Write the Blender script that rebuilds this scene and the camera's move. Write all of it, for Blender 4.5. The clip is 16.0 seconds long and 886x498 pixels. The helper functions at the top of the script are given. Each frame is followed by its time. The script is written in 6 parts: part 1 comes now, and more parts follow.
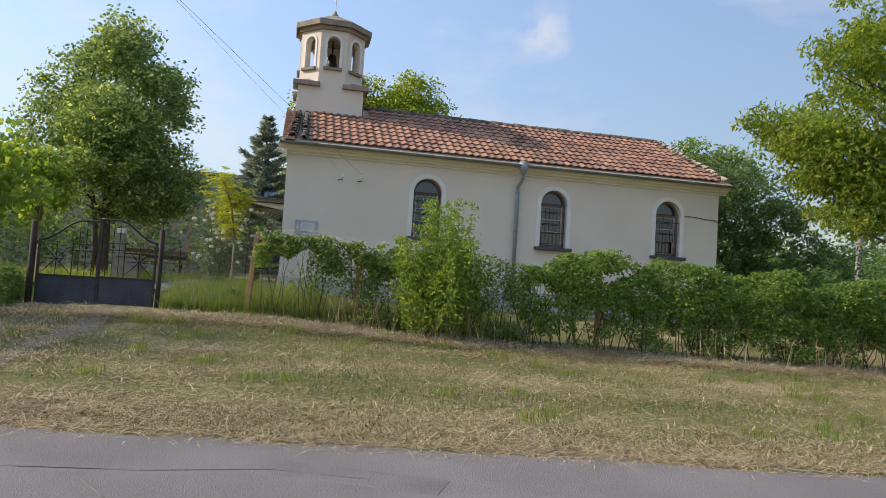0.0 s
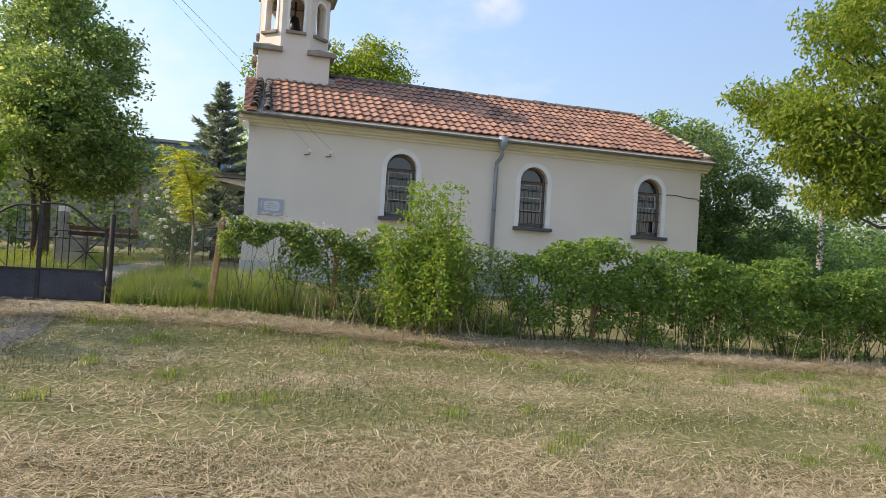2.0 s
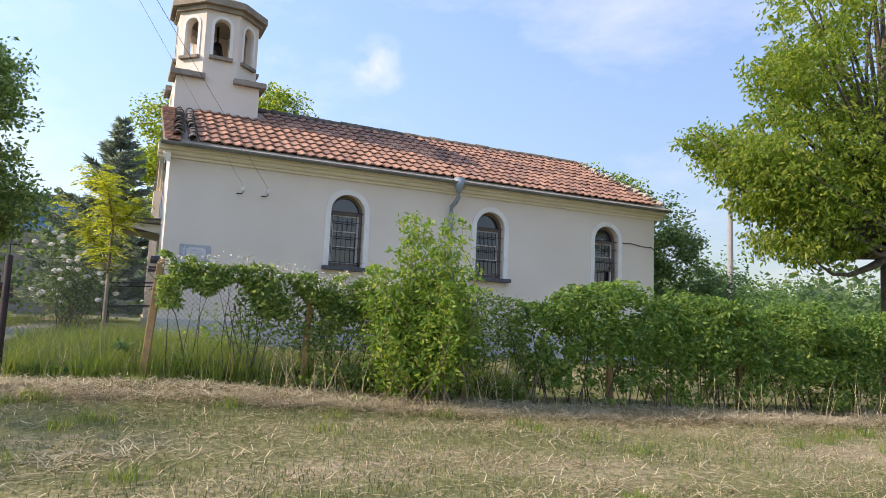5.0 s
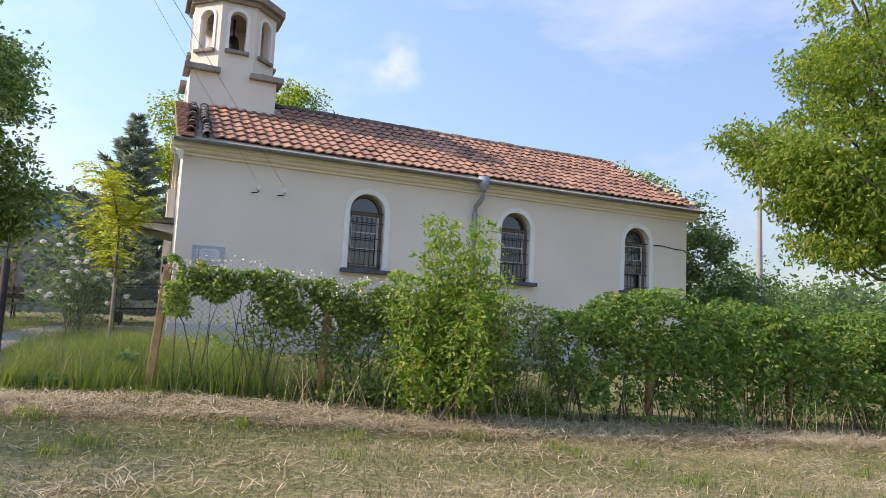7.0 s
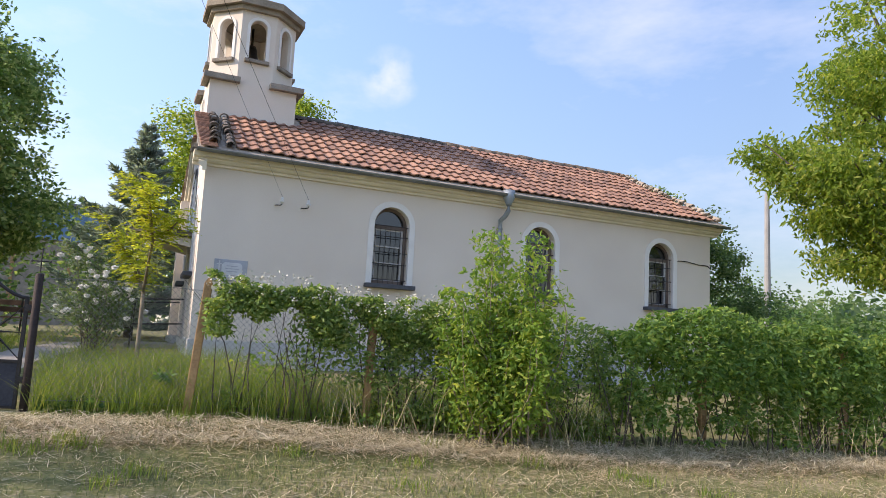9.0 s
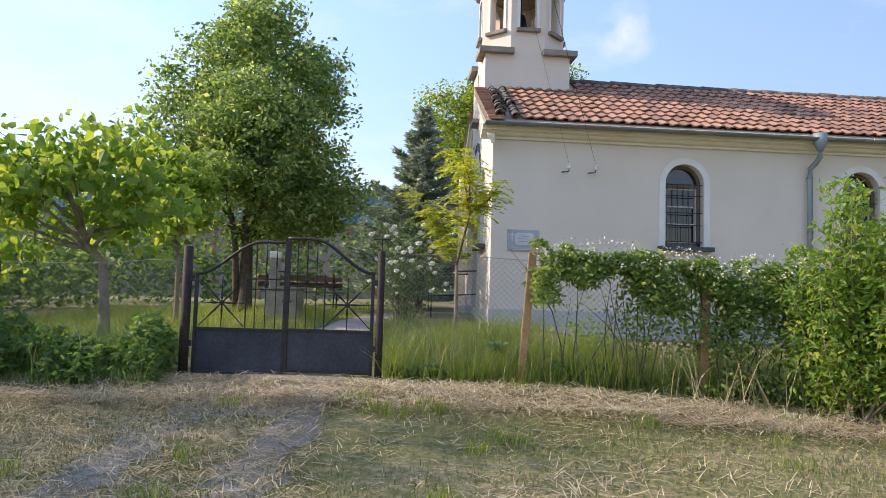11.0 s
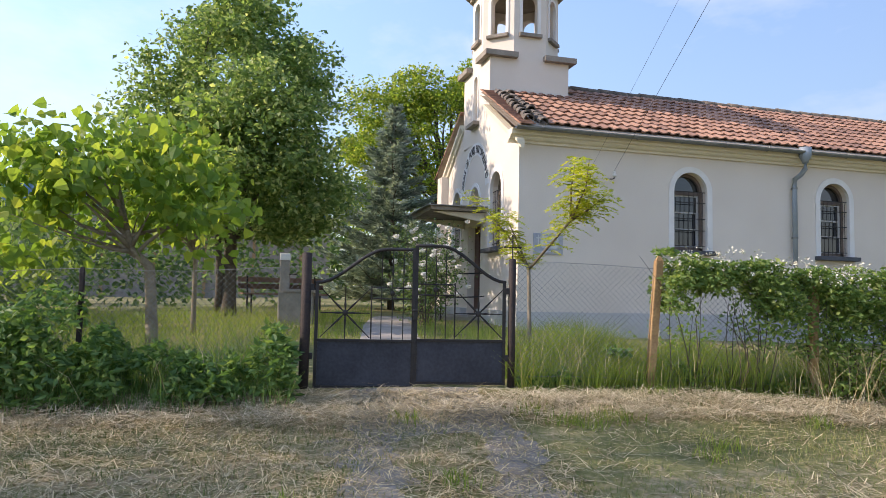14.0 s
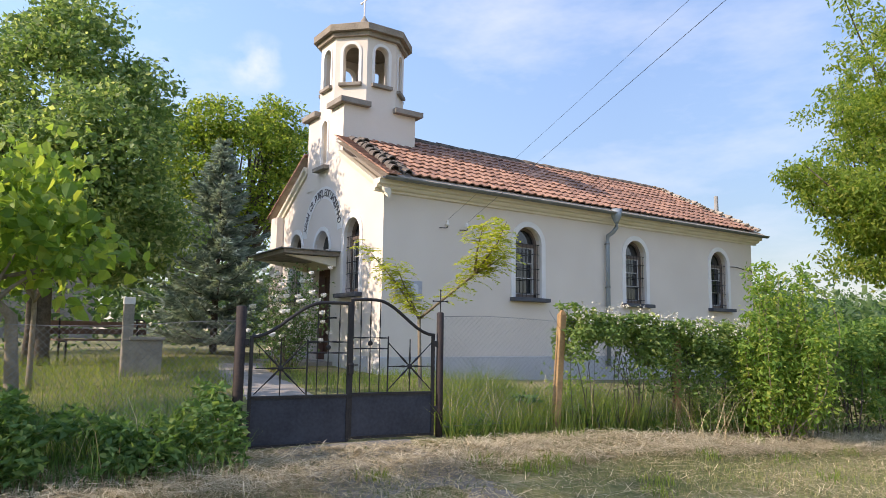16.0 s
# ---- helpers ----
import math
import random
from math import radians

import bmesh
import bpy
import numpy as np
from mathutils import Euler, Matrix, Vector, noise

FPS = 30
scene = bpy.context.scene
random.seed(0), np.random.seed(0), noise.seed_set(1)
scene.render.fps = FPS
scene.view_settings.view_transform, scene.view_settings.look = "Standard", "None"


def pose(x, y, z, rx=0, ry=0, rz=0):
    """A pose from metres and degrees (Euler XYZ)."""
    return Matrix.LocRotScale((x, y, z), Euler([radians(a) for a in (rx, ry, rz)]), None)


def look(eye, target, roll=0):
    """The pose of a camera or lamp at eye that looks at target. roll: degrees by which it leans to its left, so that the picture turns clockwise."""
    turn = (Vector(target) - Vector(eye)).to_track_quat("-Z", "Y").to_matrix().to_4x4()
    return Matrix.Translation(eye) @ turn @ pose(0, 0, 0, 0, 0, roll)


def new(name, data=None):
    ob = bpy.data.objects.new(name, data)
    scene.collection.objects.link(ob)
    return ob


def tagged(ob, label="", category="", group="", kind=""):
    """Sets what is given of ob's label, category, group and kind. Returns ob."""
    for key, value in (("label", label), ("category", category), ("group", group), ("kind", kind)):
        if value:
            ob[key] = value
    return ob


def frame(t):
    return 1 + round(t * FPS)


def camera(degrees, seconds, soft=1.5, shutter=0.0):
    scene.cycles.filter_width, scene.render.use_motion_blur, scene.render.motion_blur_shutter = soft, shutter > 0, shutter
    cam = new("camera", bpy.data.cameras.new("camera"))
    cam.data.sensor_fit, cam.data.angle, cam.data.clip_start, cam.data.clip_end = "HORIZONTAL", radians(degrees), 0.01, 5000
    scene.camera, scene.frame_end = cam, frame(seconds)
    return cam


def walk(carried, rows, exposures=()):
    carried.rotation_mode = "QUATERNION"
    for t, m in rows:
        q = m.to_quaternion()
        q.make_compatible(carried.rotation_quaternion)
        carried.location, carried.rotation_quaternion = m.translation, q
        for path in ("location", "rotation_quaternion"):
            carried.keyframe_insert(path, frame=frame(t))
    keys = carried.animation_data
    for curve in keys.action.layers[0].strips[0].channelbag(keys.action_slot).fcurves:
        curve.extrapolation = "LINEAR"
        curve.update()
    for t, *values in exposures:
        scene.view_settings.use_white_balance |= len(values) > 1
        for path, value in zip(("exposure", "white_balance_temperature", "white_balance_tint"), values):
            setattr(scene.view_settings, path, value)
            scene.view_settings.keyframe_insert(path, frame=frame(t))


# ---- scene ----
cam = camera(63.9, 16.0, soft=0.68)
PATH = [
    (0, (0.344, -18.622, 0.681), (0.753, -16.668, 0.798), 3.6),
    (0.5, (0.301, -18.323, 0.845), (0.861, -16.41, 1.005), 4.3),
    (1, (0.379, -18.08, 0.942), (0.903, -16.153, 1.054), 3.6),
    (1.5, (0.387, -17.785, 0.992), (0.866, -15.846, 1.094), 3.3),
    (2, (0.003, -17.415, 1.061), (0.548, -15.491, 1.092), 3.5),
    (2.5, (-0.3, -16.963, 1.033), (0.286, -15.051, 1.083), 3.4),
    (3, (-0.489, -16.532, 0.95), (0.072, -14.613, 0.991), 2.8),
    (3.5, (-0.667, -16.054, 0.844), (-0.053, -14.151, 0.861), 2.2),
    (4, (-0.989, -15.457, 0.725), (-0.209, -13.621, 0.873), 0.8),
    (4.2, (-1.046, -15.289, 0.713), (-0.235, -13.474, 0.929), 0.5),
    (6.3, (-0.64, -14.532, 0.931), (0.207, -12.735, 1.16), 4.1),
    (6.5, (-0.673, -14.441, 0.928), (0.152, -12.633, 1.155), 3.4),
    (7, (-0.74, -14.211, 0.938), (0.06, -12.391, 1.157), 2.8),
    (7.5, (-0.889, -14.011, 0.98), (-0.047, -12.21, 1.202), 3.3),
    (8, (-1.049, -13.87, 0.959), (-0.292, -12.029, 1.152), 4.1),
    (8.5, (-1.101, -13.744, 0.984), (-0.267, -11.943, 1.233), 4.1),
    (9, (-1.235, -13.588, 0.978), (-0.418, -11.781, 1.235), 3.0),
    (9.5, (-1.411, -13.411, 0.98), (-0.714, -11.555, 1.245), 2.6),
    (10, (-1.558, -13.189, 0.944), (-1.147, -11.249, 1.204), 3.1),
    (10.2, (-1.635, -13.13, 0.942), (-1.424, -11.148, 1.157), 2.8),
    (12.3, (-2.972, -13.048, 0.97), (-2.806, -11.058, 1.085), 1.0),
    (12.5, (-3.182, -12.978, 0.976), (-2.974, -10.994, 1.105), 0.5),
    (13, (-3.795, -12.837, 1.009), (-3.433, -10.875, 1.154), 0.6),
    (13.5, (-4.383, -12.672, 1.02), (-3.925, -10.73, 1.156), 2.2),
    (14, (-4.921, -12.479, 1.021), (-4.388, -10.556, 1.156), 1.2),
    (14.5, (-5.442, -12.317, 1.052), (-4.745, -10.448, 1.194), 1.3),
    (15, (-5.918, -12.174, 1.077), (-5.078, -10.369, 1.272), 1.2),
    (15.5, (-6.382, -12.019, 1.106), (-5.426, -10.276, 1.329), 1.8),
    (16, (-6.789, -11.91, 1.188), (-5.663, -10.276, 1.432), 0.8),
]
walk(cam, [(t, look(eye, target, roll)) for t, eye, target, roll in PATH], exposures=[(0, 0.62, 6750, 18), (1.5, 0.84, 6750, 19), (3.5, 1.05, 6600, 20), (6.5, 0.98, 6450, 22), (16, 1.0, 6400, 21)])

# ---- world, sun, exposure ----
SUN_AZ, SUN_EL = 80.0, 29.0     # degrees from +y towards -x, and above the horizon
sun_dir = Vector((-math.sin(radians(SUN_AZ)) * math.cos(radians(SUN_EL)), math.cos(radians(SUN_AZ)) * math.cos(radians(SUN_EL)), math.sin(radians(SUN_EL))))
world = bpy.data.worlds.new("sky")
world.use_nodes = True
scene.world = world
wn, wl = world.node_tree.nodes, world.node_tree.links
wn.clear()
w_out = wn.new("ShaderNodeOutputWorld")
w_bg = wn.new("ShaderNodeBackground")
w_sky = wn.new("ShaderNodeTexSky")
w_sky.sky_type, w_sky.sun_disc = "NISHITA", False
w_sky.sun_elevation, w_sky.sun_rotation = radians(SUN_EL), radians(-SUN_AZ)
w_sky.dust_density, w_sky.air_density, w_sky.ozone_density = 0.5, 1.15, 1.6
w_bg.inputs["Strength"].default_value = 0.14
w_co = wn.new("ShaderNodeTexCoord")
w_map = wn.new("ShaderNodeMapping")
w_map.inputs["Scale"].default_value = (1.9, 1.2, 4.2)
w_map.inputs["Rotation"].default_value = (0.35, 0.25, 0.4)
w_noise = wn.new("ShaderNodeTexNoise")
w_noise.inputs["Scale"].default_value, w_noise.inputs["Detail"].default_value, w_noise.inputs["Roughness"].default_value = 1.6, 6.0, 0.62
w_ramp = wn.new("ShaderNodeValToRGB")
w_ramp.color_ramp.elements[0].position, w_ramp.color_ramp.elements[1].position = 0.44, 0.74
w_dot = wn.new("ShaderNodeVectorMath")
w_dot.operation, w_dot.inputs[1].default_value = "DOT_PRODUCT", Vector((0.308, 0.883, 0.354)).normalized()
w_puff = wn.new("ShaderNodeMapRange")
w_puff.inputs["From Min"].default_value, w_puff.inputs["From Max"].default_value, w_puff.inputs["To Max"].default_value = 0.9990, 0.9999, 0.6
w_fine = wn.new("ShaderNodeTexNoise")
w_fine.inputs["Scale"].default_value, w_fine.inputs["Detail"].default_value = 15.0, 6.0
w_shape = wn.new("ShaderNodeMapRange")
w_shape.inputs["From Min"].default_value, w_shape.inputs["From Max"].default_value = 0.44, 0.66
w_pm = wn.new("ShaderNodeMath")
w_pm.operation = "MULTIPLY"
w_add = wn.new("ShaderNodeMath")
w_add.operation, w_add.use_clamp = "ADD", True
w_mix = wn.new("ShaderNodeMix")
w_mix.data_type = "RGBA"
w_mix.inputs["B"].default_value = (4.0, 4.12, 4.15, 1)
w_half = wn.new("ShaderNodeMath")
w_half.operation, w_half.inputs[1].default_value = "MULTIPLY", 0.50
wl.new(w_co.outputs["Generated"], w_map.inputs["Vector"])
wl.new(w_map.outputs["Vector"], w_noise.inputs["Vector"])
wl.new(w_noise.outputs["Fac"], w_ramp.inputs["Fac"])
wl.new(w_ramp.outputs["Color"], w_half.inputs[0])
wl.new(w_co.outputs["Generated"], w_dot.inputs[0])
wl.new(w_co.outputs["Generated"], w_fine.inputs["Vector"])
wl.new(w_dot.outputs["Value"], w_puff.inputs["Value"])
wl.new(w_fine.outputs["Fac"], w_shape.inputs["Value"])
wl.new(w_puff.outputs["Result"], w_pm.inputs[0])
wl.new(w_shape.outputs["Result"], w_pm.inputs[1])
wl.new(w_half.outputs[0], w_add.inputs[0])
wl.new(w_pm.outputs[0], w_add.inputs[1])
wl.new(w_add.outputs[0], w_mix.inputs["Factor"])
w_bw = wn.new("ShaderNodeRGBToBW")
w_den = wn.new("ShaderNodeMath")
w_den.operation, w_den.inputs[1].default_value, w_den.inputs[2].default_value = "MULTIPLY_ADD", 0.65, 1.0
w_inv = wn.new("ShaderNodeMath")
w_inv.operation, w_inv.inputs[0].default_value = "DIVIDE", 3.0
w_soft = wn.new("ShaderNodeVectorMath")
w_soft.operation = "SCALE"
wl.new(w_sky.outputs["Color"], w_bw.inputs["Color"])
wl.new(w_bw.outputs["Val"], w_den.inputs[0])
wl.new(w_den.outputs[0], w_inv.inputs[1])
wl.new(w_sky.outputs["Color"], w_soft.inputs[0])
w_side = wn.new("ShaderNodeVectorMath")
w_side.operation, w_side.inputs[1].default_value = "DOT_PRODUCT", Vector((sun_dir.x, sun_dir.y, 0)).normalized()
w_glow = wn.new("ShaderNodeMapRange")
w_glow.inputs["From Min"].default_value, w_glow.inputs["From Max"].default_value = -0.6, 0.65
w_glow.inputs["To Min"].default_value, w_glow.inputs["To Max"].default_value = 0.70, 1.22
w_lit = wn.new("ShaderNodeMath")
w_lit.operation = "MULTIPLY"
wl.new(w_co.outputs["Generated"], w_side.inputs[0])
wl.new(w_side.outputs["Value"], w_glow.inputs["Value"])
wl.new(w_glow.outputs["Result"], w_lit.inputs[0])
wl.new(w_inv.outputs[0], w_lit.inputs[1])
wl.new(w_lit.outputs[0], w_soft.inputs["Scale"])
w_hue = wn.new("ShaderNodeHueSaturation")
w_hue.inputs["Saturation"].default_value = 1.0
wl.new(w_soft.outputs["Vector"], w_hue.inputs["Color"])
wl.new(w_hue.outputs["Color"], w_mix.inputs["A"])
wl.new(w_mix.outputs["Result"], w_bg.inputs["Color"])
wl.new(w_bg.outputs["Background"], w_out.inputs["Surface"])
sun = new("sun", bpy.data.lights.new("sun", "SUN"))
sun.data.energy, sun.data.angle, sun.data.color = 2.95, radians(0.6), (1.0, 0.86, 0.66)
sun.rotation_euler = sun_dir.to_track_quat("Z", "Y").to_euler()


# ---- materials ----
def mat(name, c1, c2=None, rough=0.8, scale=4.0, bump=0.0, fine=60.0, metal=0.0, c3=None, big=0.6, obj=0.0, isle=0.0, spec=0.4):
    """A surface with two scales of variation: colours mixed by coarse and fine noise, and fine relief."""
    m = bpy.data.materials.new(name)
    m.use_nodes = True
    n, l = m.node_tree.nodes, m.node_tree.links
    b = n["Principled BSDF"]
    b.inputs["Roughness"].default_value, b.inputs["Metallic"].default_value = rough, metal
    b.inputs["Specular IOR Level"].default_value = spec
    co = n.new("ShaderNodeTexCoord")
    n1 = n.new("ShaderNodeTexNoise")
    n1.inputs["Scale"].default_value, n1.inputs["Detail"].default_value = scale, 5
    n2 = n.new("ShaderNodeTexNoise")
    n2.inputs["Scale"].default_value, n2.inputs["Detail"].default_value = fine, 4
    l.new(co.outputs["Object"], n1.inputs["Vector"])
    l.new(co.outputs["Object"], n2.inputs["Vector"])
    ramp = n.new("ShaderNodeValToRGB")
    ramp.color_ramp.elements[0].position, ramp.color_ramp.elements[1].position = 0.32, 0.68
    ramp.color_ramp.elements[0].color = (*c1, 1)
    ramp.color_ramp.elements[1].color = (*(c2 or c1), 1)
    if c3:
        e = ramp.color_ramp.elements.new(0.52)
        e.color = (*c3, 1)
    mixv = n.new("ShaderNodeMath")
    mixv.operation = "MULTIPLY_ADD"
    mixv.inputs[1].default_value = big
    sub = n.new("ShaderNodeMath")
    sub.operation, sub.inputs[1].default_value = "MULTIPLY", 1 - big
    l.new(n2.outputs["Fac"], sub.inputs[0])
    l.new(n1.outputs["Fac"], mixv.inputs[0])
    l.new(sub.outputs[0], mixv.inputs[2])
    last = mixv.outputs[0]
    for amount, node, sock in ((obj, "ShaderNodeObjectInfo", "Random"), (isle, "ShaderNodeNewGeometry", "Random Per Island")):
        if amount:
            r = n.new(node)
            a = n.new("ShaderNodeMath")
            a.operation, a.inputs[1].default_value = "MULTIPLY_ADD", amount
            s = n.new("ShaderNodeMath")
            s.operation, s.inputs[1].default_value = "SUBTRACT", amount / 2
            l.new(last, s.inputs[0])
            l.new(r.outputs[sock], a.inputs[0])
            l.new(s.outputs[0], a.inputs[2])
            last = a.outputs[0]
    l.new(last, ramp.inputs["Fac"])
    l.new(ramp.outputs["Color"], b.inputs["Base Color"])
    if bump:
        bp = n.new("ShaderNodeBump")
        bp.inputs["Strength"].default_value, bp.inputs["Distance"].default_value = bump, 0.02
        l.new(n2.outputs["Fac"], bp.inputs["Height"])
        l.new(bp.outputs["Normal"], b.inputs["Normal"])
    return m


def leaf_mat(name, dark, light, yellow, trans=0.35):
    """Foliage: colour varies leaf by leaf, and some light passes through."""
    dark, light, yellow = [c * 1.65 for c in dark], [c * 1.45 for c in light], [c * 1.25 for c in yellow]
    m = bpy.data.materials.new(name)
    m.use_nodes = True
    n, l = m.node_tree.nodes, m.node_tree.links
    b, out = n["Principled BSDF"], n["Material Output"]
    b.inputs["Roughness"].default_value, b.inputs["Specular IOR Level"].default_value = 0.55, 0.3
    g = n.new("ShaderNodeNewGeometry")
    ramp = n.new("ShaderNodeValToRGB")
    ramp.color_ramp.elements[0].color, ramp.color_ramp.elements[1].color = (*dark, 1), (*yellow, 1)
    e = ramp.color_ramp.elements.new(0.7)
    e.color = (*light, 1)
    l.new(g.outputs["Random Per Island"], ramp.inputs["Fac"])
    l.new(ramp.outputs["Color"], b.inputs["Base Color"])
    tr = n.new("ShaderNodeBsdfTranslucent")
    bright = n.new("ShaderNodeMix")
    bright.data_type, bright.blend_type = "RGBA", "MULTIPLY"
    bright.inputs["Factor"].default_value = 1.0
    bright.inputs["B"].default_value = (2.0, 1.9, 0.9, 1)
    l.new(ramp.outputs["Color"], bright.inputs["A"])
    l.new(bright.outputs["Result"], tr.inputs["Color"])
    mx = n.new("ShaderNodeMixShader")
    mx.inputs["Fac"].default_value = trans
    l.new(b.outputs["BSDF"], mx.inputs[1])
    l.new(tr.outputs["BSDF"], mx.inputs[2])
    l.new(mx.outputs["Shader"], out.inputs["Surface"])
    return m


M_PLASTER = mat("grey plaster", (0.65, 0.575, 0.495), (0.745, 0.675, 0.59), 0.92, 0.7, 0.12, 45, c3=(0.70, 0.63, 0.545))
M_PLINTH = mat("plinth plaster", (0.42, 0.42, 0.42), (0.54, 0.54, 0.53), 0.92, 1.2, 0.25, 40)
M_CREAM = mat("cream cornice paint", (0.66, 0.60, 0.46), (0.79, 0.72, 0.58), 0.85, 2.0, 0.1, 50)
M_WHITE = mat("white trim paint", (0.70, 0.68, 0.64), (0.80, 0.78, 0.75), 0.85, 3.0, 0.1, 60)
M_CONC = mat("weathered concrete", (0.16, 0.14, 0.115), (0.36, 0.32, 0.27), 0.95, 3.0, 0.4, 35, c3=(0.27, 0.24, 0.20))
M_SLAB = mat("belfry roof concrete", (0.20, 0.17, 0.13), (0.36, 0.31, 0.24), 0.95, 2.5, 0.35, 30)
M_TILE = mat("red clay roof tile", (0.21, 0.125, 0.094), (0.46, 0.26, 0.17), 0.85, 1.1, 0.25, 26, c3=(0.335, 0.185, 0.125), big=0.6, obj=0.30, isle=0.0)
M_TILE_J = mat("red clay roof tile far", (0.21, 0.125, 0.094), (0.46, 0.26, 0.17), 0.85, 1.1, 0.25, 26, c3=(0.335, 0.185, 0.125), big=0.6, isle=0.30)
M_TILE_OLD = mat("grey lichened tile", (0.07, 0.062, 0.056), (0.26, 0.22, 0.18), 0.95, 5.0, 0.5, 30, c3=(0.14, 0.12, 0.10), isle=0.3)
M_MORTAR = mat("ridge mortar", (0.28, 0.23, 0.18), (0.52, 0.45, 0.36), 0.95, 6.0, 0.6, 25)
M_ZINC = mat("zinc gutter", (0.16, 0.17, 0.17), (0.30, 0.31, 0.31), 0.5, 3.0, 0.05, 40, metal=0.7)
M_PIPE = mat("blue grey downpipe", (0.22, 0.26, 0.29), (0.33, 0.37, 0.40), 0.5, 3.0, 0.05, 40, metal=0.3)
M_SILL = mat("dark slate sill", (0.045, 0.05, 0.06), (0.11, 0.115, 0.13), 0.7, 5.0, 0.2, 50)
M_FRAME = mat("brown window frame", (0.10, 0.075, 0.06), (0.19, 0.145, 0.115), 0.7, 4.0, 0.2, 60)
M_FRAME_L = mat("pale window frame", (0.42, 0.40, 0.38), (0.55, 0.53, 0.50), 0.7, 4.0, 0.1, 60)
M_IRON = mat("dark wrought iron", (0.018, 0.018, 0.02), (0.05, 0.045, 0.042), 0.55, 9.0, 0.15, 90, metal=0.4)
M_GATE = mat("blue black gate sheet", (0.018, 0.022, 0.034), (0.050, 0.056, 0.074), 0.5, 3.0, 0.1, 30, metal=0.2)
M_POST = mat("rusty dark post", (0.016, 0.015, 0.018), (0.06, 0.042, 0.034), 0.75, 7.0, 0.3, 50, metal=0.2)
M_RUST = mat("orange painted concrete post", (0.20, 0.12, 0.06), (0.46, 0.30, 0.14), 0.9, 6.0, 0.4, 40)
M_WIRE = mat("galvanised wire", (0.14, 0.14, 0.14), (0.30, 0.30, 0.29), 0.6, 20.0, 0.0, 60, metal=0.5)
M_WOOD = mat("weathered dark bench plank", (0.10, 0.06, 0.042), (0.23, 0.14, 0.10), 0.8, 5.0, 0.3, 60, obj=0.3)
M_DOOR = mat("dark red brown door", (0.055, 0.022, 0.015), (0.11, 0.045, 0.03), 0.6, 4.0, 0.2, 60)
M_STONE = mat("pedestal stone", (0.20, 0.18, 0.15), (0.36, 0.33, 0.28), 0.95, 4.0, 0.5, 35)
M_BRONZE = mat("bell bronze", (0.03, 0.026, 0.022), (0.07, 0.06, 0.05), 0.45, 6.0, 0.1, 40, metal=0.7)
M_MARBLE = mat("grey marble plaque", (0.30, 0.32, 0.36), (0.44, 0.46, 0.50), 0.6, 6.0, 0.05, 40)
M_MARBLE_L = mat("pale plaque panel", (0.50, 0.51, 0.53), (0.62, 0.63, 0.64), 0.6, 6.0, 0.05, 40)
M_INK = mat("dark lettering paint", (0.06, 0.055, 0.06), (0.11, 0.10, 0.10), 0.8, 8.0)
M_BARK = mat("grey brown bark", (0.05, 0.04, 0.03), (0.16, 0.13, 0.10), 0.95, 8.0, 0.8, 30)
M_BARK_L = mat("pale smooth bark", (0.16, 0.13, 0.09), (0.30, 0.25, 0.18), 0.9, 8.0, 0.4, 30)
M_ASPHALT = mat("old asphalt", (0.16, 0.148, 0.138), (0.25, 0.235, 0.22), 0.9, 0.8, 0.5, 90)
M_PATCH = mat("asphalt patch", (0.155, 0.148, 0.14), (0.235, 0.225, 0.215), 0.9, 2.0, 0.5, 120)
M_GRAVEL = mat("gravel drive", (0.15, 0.14, 0.12), (0.30, 0.28, 0.245), 0.95, 1.5, 0.6, 60)
M_PAVE = mat("concrete path", (0.22, 0.20, 0.175), (0.36, 0.33, 0.29), 0.95, 2.0, 0.3, 40)
M_STRAW = mat("dry cut straw", (0.30, 0.23, 0.12), (0.68, 0.57, 0.34), 0.9, 3.0, 0, 20, isle=0.8, big=0.3)
M_PALESTRAW = mat("pale raked straw", (0.42, 0.34, 0.20), (0.78, 0.68, 0.46), 0.9, 3.0, 0, 20, isle=0.8, big=0.3)
M_POLE = mat("grey pole concrete", (0.26, 0.26, 0.25), (0.38, 0.37, 0.36), 0.95, 2.0, 0.3, 30)
M_DRYGRASS = mat("short mown grass", (0.115, 0.15, 0.04), (0.31, 0.28, 0.13), 0.9, 0.5, 0, 20, c3=(0.185, 0.21, 0.07), isle=0.45, big=0.8)
# near-black colour that stands in for the shade of the unlit interior
M_ROOM_DARK = mat("near-black unlit room", (0.02, 0.022, 0.025), (0.05, 0.05, 0.055), 0.9, 3.0)
M_SHED = mat("blue sheet cladding", (0.10, 0.20, 0.36), (0.16, 0.28, 0.46), 0.6, 2.0, 0.05, 20)
M_CREAMF = mat("cream blossom", (0.50, 0.49, 0.38), (0.66, 0.64, 0.54), 0.7, 5.0)
M_ROSE = mat("white rose petals", (0.75, 0.72, 0.66), (0.85, 0.83, 0.80), 0.7, 5.0)
L_LINDEN = leaf_mat("linden leaf", (0.052, 0.092, 0.034), (0.125, 0.185, 0.075), (0.34, 0.38, 0.20), 0.5)
L_CATALPA = leaf_mat("catalpa leaf", (0.062, 0.115, 0.022), (0.14, 0.205, 0.04), (0.24, 0.285, 0.055), 0.5)
L_SPRUCE = leaf_mat("blue spruce needles", (0.085, 0.118, 0.12), (0.205, 0.255, 0.265), (0.36, 0.41, 0.43), 0.3)
L_GLED = leaf_mat("golden locust leaf", (0.14, 0.18, 0.02), (0.27, 0.29, 0.035), (0.44, 0.43, 0.08), 0.42)
